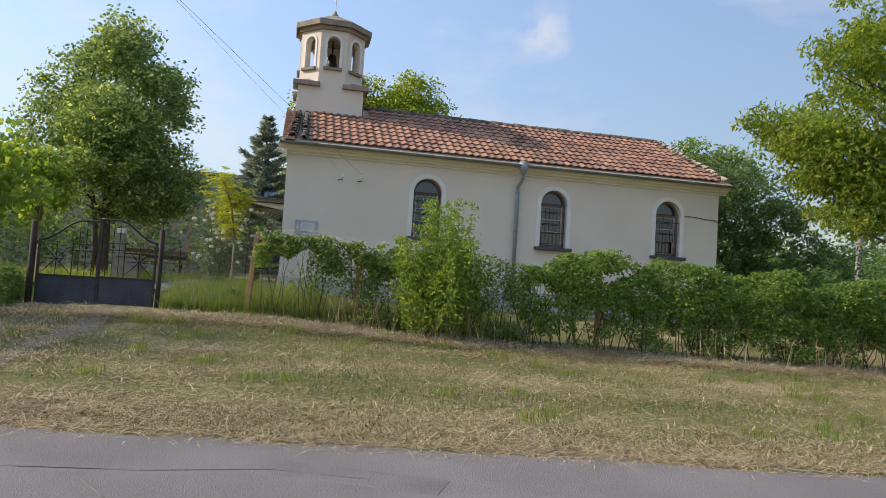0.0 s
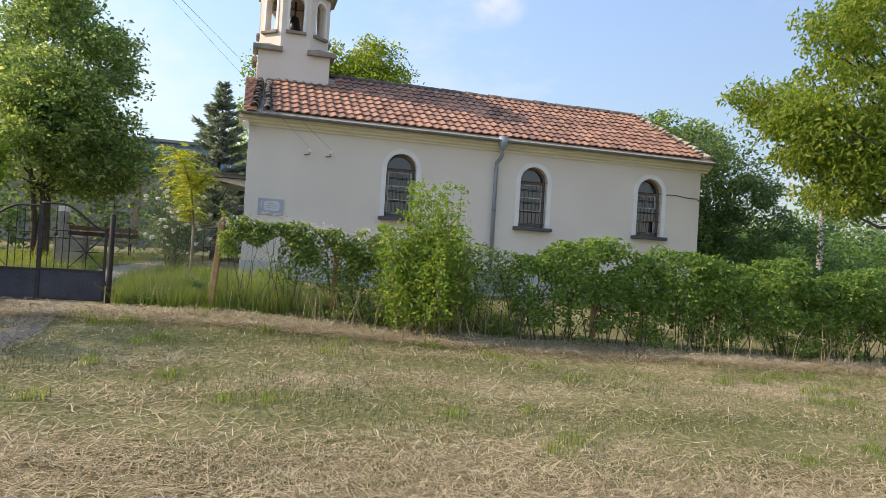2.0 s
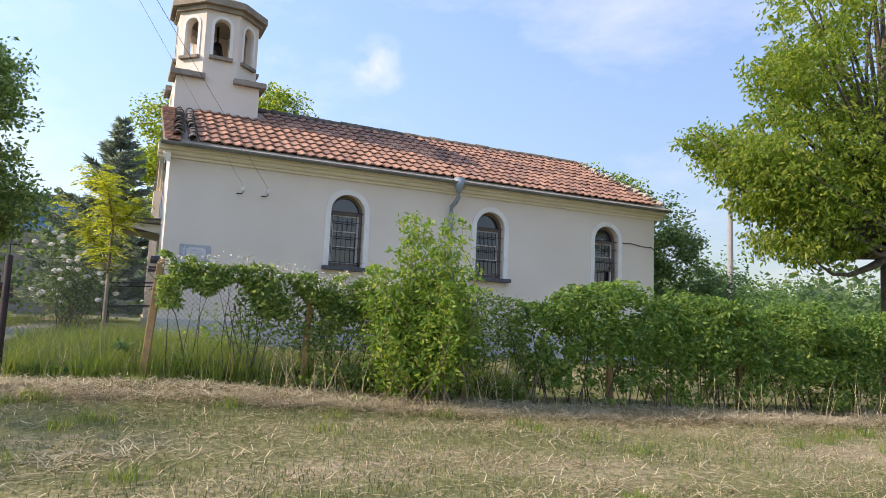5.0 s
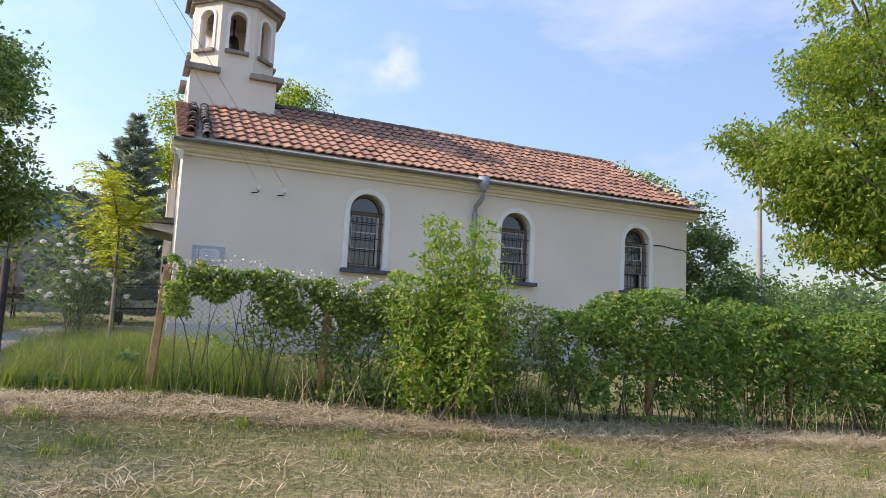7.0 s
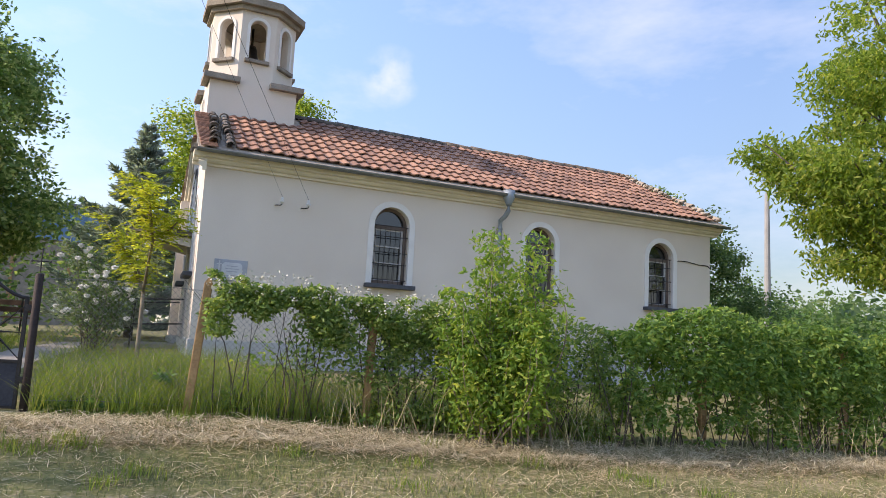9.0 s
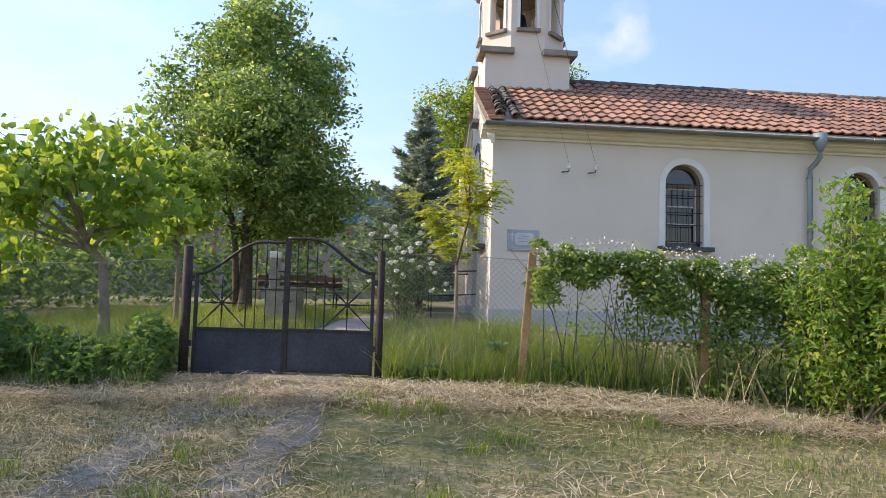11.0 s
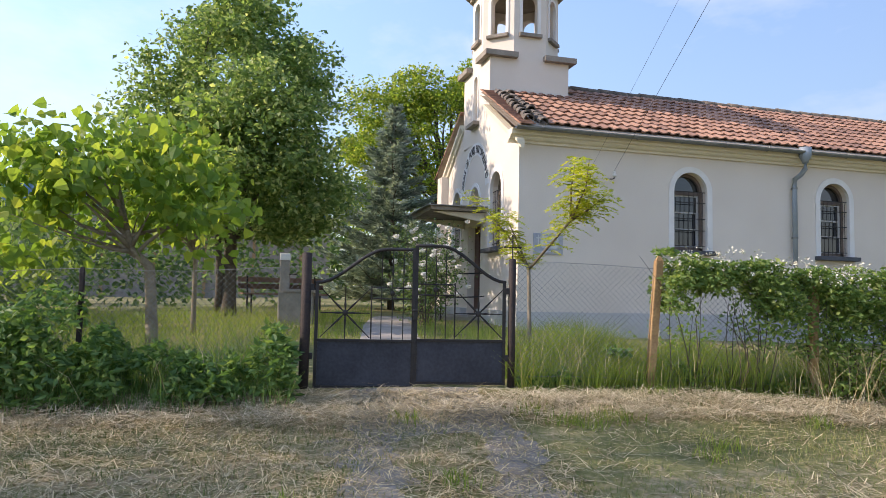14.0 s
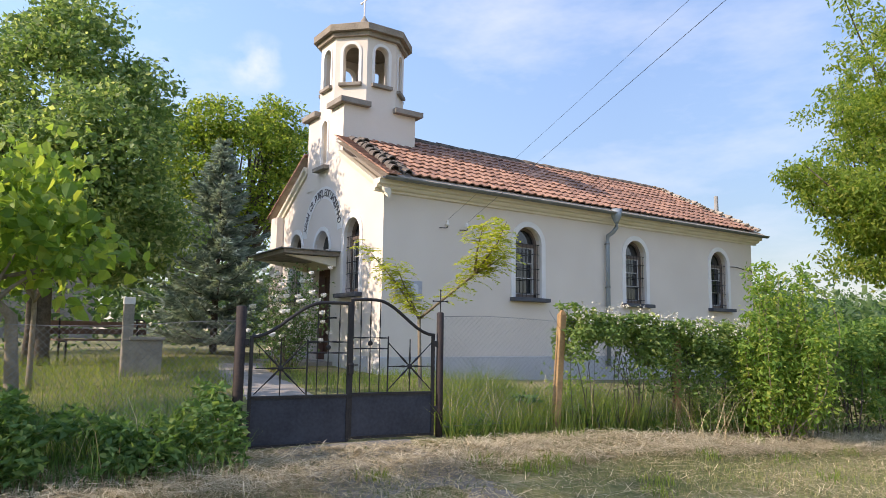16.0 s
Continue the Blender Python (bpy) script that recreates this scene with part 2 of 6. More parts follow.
L_HEDGE = leaf_mat("hedge leaf", (0.044, 0.086, 0.022), (0.105, 0.18, 0.045), (0.24, 0.29, 0.075), 0.45)
L_SHRUB = leaf_mat("bright shrub leaf", (0.055, 0.108, 0.018), (0.135, 0.21, 0.036), (0.29, 0.32, 0.07), 0.42)
L_ACACIA = leaf_mat("acacia leaf", (0.052, 0.090, 0.015), (0.145, 0.20, 0.034), (0.29, 0.30, 0.07), 0.58)
L_DARK = leaf_mat("dark thicket leaf", (0.034, 0.064, 0.030), (0.075, 0.12, 0.052), (0.15, 0.20, 0.09), 0.45)
L_GRASS = leaf_mat("tall grass", (0.055, 0.092, 0.020), (0.12, 0.17, 0.036), (0.23, 0.24, 0.075), 0.45)
L_VINE = leaf_mat("creeper leaf", (0.054, 0.094, 0.028), (0.13, 0.195, 0.06), (0.28, 0.32, 0.12), 0.45)
L_WEED = leaf_mat("low weeds", (0.036, 0.074, 0.022), (0.08, 0.145, 0.045), (0.16, 0.22, 0.07), 0.4)


def glass_mat():
    m = bpy.data.materials.new("window glass")
    m.use_nodes = True
    b = m.node_tree.nodes["Principled BSDF"]
    b.inputs["Base Color"].default_value = (0.010, 0.013, 0.018, 1)
    b.inputs["IOR"].default_value = 1.8
    b.inputs["Roughness"].default_value, b.inputs["Specular IOR Level"].default_value = 0.05, 0.55
    return m


M_GLASS = glass_mat()


# ---- building helpers ----
def thing(name, m=None, label="", category="", group="", kind=""):
    ob = new(name)
    if m is not None:
        ob.matrix_world = m
    return tagged(ob, label, category, group, kind)


def mesh_of(name, verts, faces, material, smooth=False):
    me = bpy.data.meshes.new(name)
    me.from_pydata([tuple(v) for v in verts] if not isinstance(verts, np.ndarray) else verts.tolist(), [], faces if isinstance(faces, list) else faces.tolist())
    me.materials.append(material)
    if smooth:
        me.shade_smooth()
    me.update()
    return me


def put(name, me, parent=None, m=None, label=""):
    ob = new(name, me)
    if parent is not None:
        ob.parent = parent
    if m is not None:
        ob.matrix_basis = m
    return tagged(ob, label)


def part(name, bm, material, parent=None, label="", smooth=False, m=None):
    bmesh.ops.recalc_face_normals(bm, faces=bm.faces)
    me = bpy.data.meshes.new(name)
    bm.to_mesh(me)
    bm.free()
    me.materials.append(material)
    if smooth:
        me.shade_smooth()
    return put(name, me, parent, m, label)


def box(bm, c, s, m=None, bevel=0.0):
    """A box of size s round c, with worn edges where bevel is given."""
    r = bmesh.ops.create_cube(bm, size=1.0, matrix=(m or Matrix()) @ Matrix.Translation(c) @ Matrix.Diagonal((*s, 1)))
    if bevel:
        es = list({e for v in r["verts"] for e in v.link_edges})
        bmesh.ops.bevel(bm, geom=es, offset=bevel, segments=2, affect="EDGES", profile=0.6)
    return bm


def tube(bm, pts, radii, sides=8, closed=True):
    """A tapered tube along points."""
    rings = []
    pts = [Vector(p) for p in pts]
    if not isinstance(radii, (list, tuple)):
        radii = [radii] * len(pts)
    for i, p in enumerate(pts):
        d = (pts[min(i + 1, len(pts) - 1)] - pts[max(i - 1, 0)]).normalized()
        a = d.orthogonal().normalized() if abs(d.z) < 0.95 else Vector((1, 0, 0)).cross(d).normalized()
        if abs(d.z) < 0.95:
            a = Vector((0, 0, 1)).cross(d).normalized()
        b = d.cross(a)
        rings.append([bm.verts.new(p + radii[i] * (math.cos(2 * math.pi * k / sides) * a + math.sin(2 * math.pi * k / sides) * b)) for k in range(sides)])
    for r0, r1 in zip(rings, rings[1:]):
        for k in range(sides):
            bm.faces.new((r0[k], r0[(k + 1) % sides], r1[(k + 1) % sides], r1[k]))
    if closed:
        bm.faces.new(rings[0])
        bm.faces.new(rings[-1])
    return bm


def prism(bm, outline, z0, z1, m=None):
    """A straight prism over an outline in the xy plane."""
    m = m or Matrix()
    lo = [bm.verts.new(m @ Vector((x, y, z0))) for x, y in outline]
    hi = [bm.verts.new(m @ Vector((x, y, z1))) for x, y in outline]
    bm.faces.new(lo)
    bm.faces.new(hi)
    k = len(outline)
    for i in range(k):
        bm.faces.new((lo[i], lo[(i + 1) % k], hi[(i + 1) % k], hi[i]))
    return bm


def arch(u, w, b, spring):
    """An opening of width w round u from b to spring, with a round head: (u0, u1, bottom, top as a function)."""
    r = w / 2
    return (u - r, u + r, lambda x: b, lambda x: spring + math.sqrt(max(r * r - (x - u) ** 2, 0)))


def rect(u0, u1, b, t):
    return (u0, u1, lambda x: b, lambda x: t)


def wall_mesh(bm, u0, u1, bottom, top, openings, thick, m, knots=(), n=10):
    """A wall in the uz plane (m places it; its outer face is v = 0, its inner v = thick), with openings right through."""
    us = {u0, u1, *knots}
    for o in openings:
        for k in range(n + 1):
            us.add(o[0] + (o[1] - o[0]) * (1 - math.cos(math.pi * k / n)) / 2)
    us = sorted(us)
    us = [u for i, u in enumerate(us) if i == 0 or u - us[i - 1] > 1e-5]

    def quad(*ps):
        vs = []
        for p in ps:
            q = m @ Vector(p)
            if not any((q - v.co).length < 1e-6 for v in vs):
                vs.append(bm.verts.new(q))
        if len(vs) > 2:
            bm.faces.new(vs)

    for a, b in zip(us, us[1:]):
        mid = (a + b) / 2
        here = sorted((o for o in openings if o[0] < mid < o[1]), key=lambda o: o[2](mid))
        lows = [lambda x: bottom] + [o[3] for o in here]
        highs = [o[2] for o in here] + [top]
        for lo, hi in zip(lows, highs):
            for v in (0, thick):
                quad((a, v, lo(a)), (b, v, lo(b)), (b, v, hi(b)), (a, v, hi(a)))
        for o in here:
            for f in (o[2], o[3]):
                quad((a, 0, f(a)), (b, 0, f(b)), (b, thick, f(b)), (a, thick, f(a)))
        quad((a, 0, top(a)), (b, 0, top(b)), (b, thick, top(b)), (a, thick, top(a)))
    for o in openings:
        for u in o[:2]:
            if o[3](u) - o[2](u) > 1e-4:
                quad((u, 0, o[2](u)), (u, thick, o[2](u)), (u, thick, o[3](u)), (u, 0, o[3](u)))
    for u in (u0, u1):
        quad((u, 0, bottom), (u, thick, bottom), (u, thick, top(u)), (u, 0, top(u)))
    bmesh.ops.remove_doubles(bm, verts=bm.verts, dist=1e-5)
    return bm


def arch_band(bm, u, r0, r1, b, spring, v0, v1, m, n=16, sides=True, a0=0.0, a1=180.0):
    """A band round an arched opening between radii r0 and r1."""
    line = []
    if sides:
        line.append((-1, b))
    for k in range(n + 1):
        a = radians(180 - a0 - (a1 - a0) * k / n)
        line.append((math.cos(a), math.sin(a)))
    if sides:
        line.append((1, b))

    def at(p, r, v, first, last):
        if sides and (first or last):
            return m @ Vector((u + p[0] * r, v, b))
        return m @ Vector((u + p[0] * r, v, spring + p[1] * r))

    rows = []
    for i, p in enumerate(line):
        f, e = i == 0, i == len(line) - 1
        rows.append([bm.verts.new(at(p, r, v, f, e)) for r, v in ((r0, v0), (r1, v0), (r1, v1), (r0, v1))])
    for q0, q1 in zip(rows, rows[1:]):
        for k in range(4):
            bm.faces.new((q0[k], q0[(k + 1) % 4], q1[(k + 1) % 4], q1[k]))
    bm.faces.new(rows[0])
    bm.faces.new(rows[-1])
    return bm


rng = np.random.default_rng(7)


def leaves(points, size, spread=0.35, droop=0.0, fold=0.25, aspect=0.55, seed=1, broad=False):
    """Folded pointed leaves at the points, in random directions: vertices and faces."""
    r = np.random.default_rng(seed)
    p = np.asarray(points, float)
    n = len(p)
    d = r.normal(size=(n, 3))
    d[:, 2] = d[:, 2] * 0.6 - droop
    d /= np.linalg.norm(d, axis=1)[:, None]
    side = np.cross(d, r.normal(size=(n, 3)))
    side /= np.linalg.norm(side, axis=1)[:, None] + 1e-9
    up = np.cross(side, d)
    s = size * (1 + spread * r.uniform(-1, 1, n))[:, None]
    a, t = p, p + d * s
    mid = p + d * s * 0.45
    l = mid + side * s * aspect / 2 + up * s * fold * 0.3
    q = mid - side * s * aspect / 2 + up * s * fold * 0.3
    if broad:
        lo, hi = p + d * s * 0.18, p + d * s * 0.58
        w = side * s * aspect
        v = np.stack([a, lo + w * 0.5 + up * s * 0.08, hi + w * 0.36 + up * s * 0.04, t - up * s * 0.10, hi - w * 0.36 + up * s * 0.04, lo - w * 0.5 + up * s * 0.08], 1).reshape(-1, 3)
        i = np.arange(n)[:, None] * 6
        return v, np.concatenate([i + [0, 1, 2], i + [0, 2, 3], i + [0, 3, 4], i + [0, 4, 5]], 0)
    v = np.stack([a, l, t, q], 1).reshape(-1, 3)
    i = np.arange(n)[:, None] * 4
    f = np.concatenate([i + [0, 1, 2], i + [0, 2, 3]], 0)
    return v, f


def blades(points, height, width, lean=0.35, seed=1, flat=False):
    """Grass blades or lying straws, each a thin bent strip."""
    r = np.random.default_rng(seed)
    p = np.asarray(points, float)
    n = len(p)
    a = r.uniform(0, 2 * math.pi, n)
    h = height * r.uniform(0.5, 1.25, n)
    dx, dy = np.cos(a), np.sin(a)
    w = width * r.uniform(0.6, 1.3, n)
    b = r.uniform(0, 2 * math.pi, n)
    wx, wy = np.cos(b) * w / 2, np.sin(b) * w / 2
    ln = h * lean * r.uniform(0.2, 1.5, n)
    if flat:
        wx, wy = -dy * w / 2, dx * w / 2
        up1, up2 = r.uniform(0.004, 0.05, n), r.uniform(0.0, 0.05, n)
        m1, m2 = h * 0.5, h
    else:
        up1, up2, m1, m2 = h * 0.6, h, ln * 0.35, ln
    z0 = np.zeros(n) + (0.004 if flat else 0)
    c0 = p + np.stack([0 * h, 0 * h, z0], 1)
    c1 = p + np.stack([dx * m1, dy * m1, up1], 1)
    c2 = p + np.stack([dx * m2, dy * m2, up2], 1)
    W = np.stack([wx, wy, 0 * wx], 1)
    v = np.stack([c0 - W, c0 + W, c1 - W * 0.8, c1 + W * 0.8, c2], 1).reshape(-1, 3)
    i = np.arange(n)[:, None] * 5
    f = [tuple(x) for x in np.concatenate([i + [0, 1, 3], i + [0, 3, 2], i + [2, 3, 4]], 0).tolist()]
    return v, f


def cloud(name, vf, material, parent=None, label="", category="", kind=""):
    v, f = vf
    me = mesh_of(name, v, f if isinstance(f, list) else f.tolist(), material)
    ob = put(name, me, parent)
    return tagged(ob, label, category, "", kind)


# ---- ground ----
def fence_y(x):
    return -4.96 - 0.178 * (x + 1.9)


FENCE_BASE = [(-60, -0.3), (-8, -0.12), (-5, -0.02), (-2.5, 0.06), (0, 0.06), (2, -0.08), (4.5, -0.18), (10, -0.28), (70, -0.6)]
ROAD_Z = -0.72


def lerp(table, x):
    return float(np.interp(x, [a for a, _ in table], [b for _, b in table]))


def ground(x, y):
    """The height of the ground."""
    d = fence_y(x) - y
    base = lerp(FENCE_BASE, min(max(x, -60), 70))
    if d > 0:
        z = base + (ROAD_Z - base) * min(d / 6.85, 1.0) ** 0.85
        if d > 6.85:
            z = ROAD_Z - 0.02
    else:
        z = base + lerp([(0, 0), (1.2, 0.12), (3.0, 0.28), (6.0, 0.42), (10, 0.56), (30, 0.7), (400, 0.9)], -d)
    return z + (0.035 * noise.noise((x * 0.7, y * 0.7, 0.0)) + 0.02 * noise.noise((x * 2.3, y * 2.3, 4.0))) * (1 if d < 6.6 else 0.0)


def ground_mesh():
    xs = sorted({*np.round(np.arange(-16, 26.01, 0.3), 3).tolist(), -2500, -900, -400, -150, -80, -50, -35, -27, -21, 32, 40, 55, 80, 150, 400, 900, 2500})
    ds = sorted({*np.round(np.arange(-13, 7.01, 0.25), 3).tolist(), -2500, -900, -400, -150, -80, -50, -35, -27, -21, -16, 9, 12, 15, 20, 30, 60, 150, 400, 900, 2500})
    verts, faces = [], []
    for d in ds:
        for x in xs:
            y = fence_y(min(max(x, -60), 70)) - d
            verts.append((x, y, ground(x, y)))
    k = len(xs)
    for j in range(len(ds) - 1):
        for i in range(k - 1):
            faces.append((j * k + i, j * k + i + 1, (j + 1) * k + i + 1, (j + 1) * k + i))
    return verts, faces


def ground_material():
    """Mown verge: straw, green and bare earth in patches of two sizes."""
    m = bpy.data.materials.new("mown verge")
    m.use_nodes = True
    n, l = m.node_tree.nodes, m.node_tree.links
    b = n["Principled BSDF"]
    b.inputs["Roughness"].default_value, b.inputs["Specular IOR Level"].default_value = 0.95, 0.1
    co = n.new("ShaderNodeTexCoord")
    mp = n.new("ShaderNodeMapping")
    mp.inputs["Scale"].default_value, mp.inputs["Rotation"].default_value = (0.45, 1.2, 1.0), (0, 0, 0.18)
    l.new(co.outputs["Object"], mp.inputs["Vector"])
    big = n.new("ShaderNodeTexNoise")
    big.inputs["Scale"].default_value, big.inputs["Detail"].default_value = 0.8, 6
    fine = n.new("ShaderNodeTexNoise")
    fine.inputs["Scale"].default_value, fine.inputs["Detail"].default_value = 16, 6
    l.new(mp.outputs["Vector"], big.inputs["Vector"])
    l.new(co.outputs["Object"], fine.inputs["Vector"])
    add = n.new("ShaderNodeMath")
    add.operation, add.inputs[1].default_value = "MULTIPLY_ADD", 0.45
    half = n.new("ShaderNodeMath")
    half.operation, half.inputs[1].default_value = "MULTIPLY", 0.55
    l.new(big.outputs["Fac"], half.inputs[0])
    l.new(fine.outputs["Fac"], add.inputs[0])
    l.new(half.outputs[0], add.inputs[2])
    r = n.new("ShaderNodeValToRGB")
    e = r.color_ramp.elements
    e[0].position, e[0].color = 0.35, (0.115, 0.122, 0.048, 1)
    e[1].position, e[1].color = 0.73, (0.50, 0.40, 0.26, 1)
    for p, c in ((0.50, (0.195, 0.19, 0.078, 1)), (0.61, (0.35, 0.285, 0.165, 1))):
        k = e.new(p)
        k.color = c
    l.new(add.outputs[0], r.inputs["Fac"])
    l.new(r.outputs["Color"], b.inputs["Base Color"])
    bp = n.new("ShaderNodeBump")
    bp.inputs["Strength"].default_value, bp.inputs["Distance"].default_value = 0.8, 0.05
    l.new(fine.outputs["Fac"], bp.inputs["Height"])
    l.new(bp.outputs["Normal"], b.inputs["Normal"])
    return m


M_GROUND = ground_material()
gv, gf = ground_mesh()
tagged(put("ground", mesh_of("ground", gv, gf, M_GROUND, True)), "mown grass verge with cut straw and green patches", "ground", kind="structure")


def strip(name, d0, d1, z, material, x0=-60, x1=70, step=0.5, wobble=0.0):
    """A road strip along the fence's direction, with an uneven edge towards the verge."""
    xs = np.arange(x0, x1 + step, step)
    v, f = [], []
    for x in xs:
        e = wobble * (noise.noise((x * 1.3, 0.3, 0)) + 0.6 * noise.noise((x * 5.0, 2.3, 0)))
        v += [(x, fence_y(x) - d0 - e, z - 0.004), (x, fence_y(x) - d0 - e - 0.02, z + 0.012), (x, fence_y(x) - d1, z + 0.02)]
    for i in range(len(xs) - 1):
        a = i * 3
        f += [(a, a + 3, a + 4, a + 1), (a + 1, a + 4, a + 5, a + 2)]
    return put(name, mesh_of(name, v, f, material))


ROAD_D = 6.9
tagged(strip("road", ROAD_D, 14.5, ROAD_Z, M_ASPHALT, wobble=0.14, step=0.12, x0=-40, x1=50), "worn grey asphalt road with a ragged edge", "road", kind="structure")

# ---- church ----
L, W, EAVE, RIDGE_Y, RIDGE_Z = 12.40, 5.96, 4.02, 2.98, 6.05
church = thing("church", label="small grey plastered church with red tiled roof and bell tower", category="church")
SLOPE = math.atan2(RIDGE_Z - 4.22, RIDGE_Y + 0.36)


def gable(u):
    return 4.03 + (RIDGE_Y - max(abs(u - RIDGE_Y), 0.94)) * math.tan(SLOPE)


SIDE = Matrix()                                                            # u = x, v = y
FRONT = Matrix(((0, 1, 0, 0), (1, 0, 0, 0), (0, 0, 1, 0), (0, 0, 0, 1)))   # u = y, v = x
WIN_X = (3.735, 7.32, 10.80)
SILL, SPRING, WW = 2.06, 3.27, 0.78
side_open = [arch(x, WW, SILL, SPRING) for x in WIN_X]
part("wall_side", wall_mesh(bmesh.new(), 0, L, 0.1, lambda u: EAVE + 0.2, side_open, 0.42, SIDE), M_PLASTER, church)
DOOR_Y = 2.98
front_open = [arch(1.36, WW, SILL, SPRING), arch(2 * RIDGE_Y - 1.36, WW, SILL, SPRING), rect(DOOR_Y - 0.52, DOOR_Y + 0.52, 0.62, 2.68), arch(DOOR_Y, 0.86, 3.1, 3.13)]
part("wall_front", wall_mesh(bmesh.new(), 0.42, W, 0.1, gable, front_open, 0.42, FRONT, knots=(RIDGE_Y - 0.94, RIDGE_Y + 0.94)), M_PLASTER, church)
bm = bmesh.new()
box(bm, (L / 2, W - 0.2, 2.1), (L - 0.01, 0.4, 4.2))
part("wall_back", bm, M_PLASTER, church)
bm = bmesh.new()
box(bm, (L - 0.2, W / 2, 2.1), (0.4, W - 0.86, 4.2))
part("wall_end", bm, M_PLASTER, church)
# inner slabs, also given the near-black colour of the unlit room
bm = bmesh.new()
box(bm, (L / 2, W / 2, 4.0), (L - 0.9, W - 0.9, 0.1))
part("ceiling_slab", bm, M_ROOM_DARK, church)
bm = bmesh.new()
box(bm, (L / 2, W / 2, 0.5), (L - 0.9, W - 0.9, 0.1))
part("floor_slab", bm, M_ROOM_DARK, church)
# plinth, a little proud of the wall
bm = bmesh.new()
box(bm, (L / 2, 0.1, 0.38), (L + 0.06, 0.26, 0.80), bevel=0.012)
part("plinth", bm, M_PLINTH, church, "grey rendered plinth")
bm = bmesh.new()
box(bm, (0.1, DOOR_Y - 0.55 - 0.98, 0.38), (0.26, 1.90, 0.80), bevel=0.012)
box(bm, (0.1, (DOOR_Y + 0.55 + W) / 2, 0.38), (0.26, W - DOOR_Y - 0.55, 0.80), bevel=0.012)
part("plinth", bm, M_PLINTH, church, "grey rendered plinth")


def church_window(m, u, shut=0.0):
    """An arched window: surround, frame, glazing bars, panes, sill and iron grille."""
    top = part("window", arch_band(bmesh.new(), u, WW / 2 - 0.005, WW / 2 + 0.115, SILL, SPRING, -0.022, 0.05, m), M_WHITE, church, "arched window with white plaster surround")
    bm = bmesh.new()
    arch_band(bm, u, WW / 2 - 0.065, WW / 2 - 0.002, SILL + 0.02, SPRING, 0.16, 0.24, m)
    box(bm, (u, 0.2, SPRING - 0.02), (WW - 0.02, 0.07, 0.07), m)
    box(bm, (u, 0.2, SILL + 0.05), (WW - 0.02, 0.08, 0.07), m)
    part("window_frame", bm, M_FRAME, top, "brown timber frame")
    w, h = WW - 0.14, SPRING - SILL - 0.15
    for s in (-1, 1):
        bm = bmesh.new()
        box(bm, (u + s * (w / 2 - 0.025), 0.205, SILL + 0.09 + h / 2), (0.05, 0.04, h), m)
        part("casement_stile", bm, M_FRAME_L, top, "pale casement stile")
    for k in range(4):
        bm = bmesh.new()
        box(bm, (u, 0.207, SILL + 0.105 + k * (h - 0.03) / 3), (w - 0.1, 0.036, 0.03), m)
        part("glazing_bar", bm, M_FRAME_L, top)
    for k in range(3):
        bm = bmesh.new()
        z = SILL + 0.105 + (k + 0.5) * (h - 0.03) / 3
        box(bm, (u, 0.215, z), (w - 0.08, 0.008, (h - 0.03) / 3 - 0.02), m @ Matrix.Rotation(radians(random.uniform(-0.6, 0.6)), 4, "Z"))
        part("pane", bm, M_GLASS, top)
    bm = bmesh.new()
    prism(bm, [(u + (WW / 2 - 0.05) * math.cos(a), SPRING + (WW / 2 - 0.05) * math.sin(a)) for a in np.linspace(0, math.pi, 15)], -0.222, -0.214, m @ Matrix.Rotation(radians(90), 4, "X"))
    part("pane", bm, M_GLASS, top)
    bm = bmesh.new()
    box(bm, (u, -0.02, SILL - 0.045), (1.06, 0.30, 0.085), m, bevel=0.012)
    part("window_sill", bm, M_SILL, top, "dark slate sill")
    bm = bmesh.new()
    g0, g1 = SILL + 0.02, SPRING
    for k in range(7):
        x = u - WW / 2 + 0.06 + k * (WW - 0.12) / 6
        tube(bm, [m @ Vector((x, 0.06, g0)), m @ Vector((x, 0.06, g1))], 0.0055, 5)
    for z in (SILL + 0.10, SILL + 0.42, SILL + 0.66, SPRING - 0.22, SPRING):
        tube(bm, [m @ Vector((u - WW / 2 + 0.01, 0.055, z)), m @ Vector((u + WW / 2 - 0.01, 0.055, z))], 0.009, 5)
    part("window_grille", bm, M_IRON, top, "thin iron bars")
    # a near-black board paints the room's darkness behind the panes
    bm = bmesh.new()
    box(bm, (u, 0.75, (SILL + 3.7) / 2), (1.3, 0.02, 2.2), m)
    part("room_dark_board", bm, M_ROOM_DARK, top, "near-black board standing in for the unlit room")


for x in WIN_X:
    church_window(SIDE, x)
for y in (1.36, 2 * RIDGE_Y - 1.36):
    church_window(FRONT, y)


# cornice along the eaves and up the gable
def moulding(bm, p0, p1, out, profile):
    """A moulding from p0 to p1; its profile is (outwards, up)."""
    rows = [[bm.verts.new(Vector(p) + Vector(out) * a + Vector((0, 0, b))) for a, b in profile] for p in (p0, p1)]
    k = len(profile)
    for i in range(k):
        bm.faces.new((rows[0][i], rows[0][(i + 1) % k], rows[1][(i + 1) % k], rows[1][i]))
    bm.faces.new(rows[0])
    bm.faces.new(rows[1])
    return bm


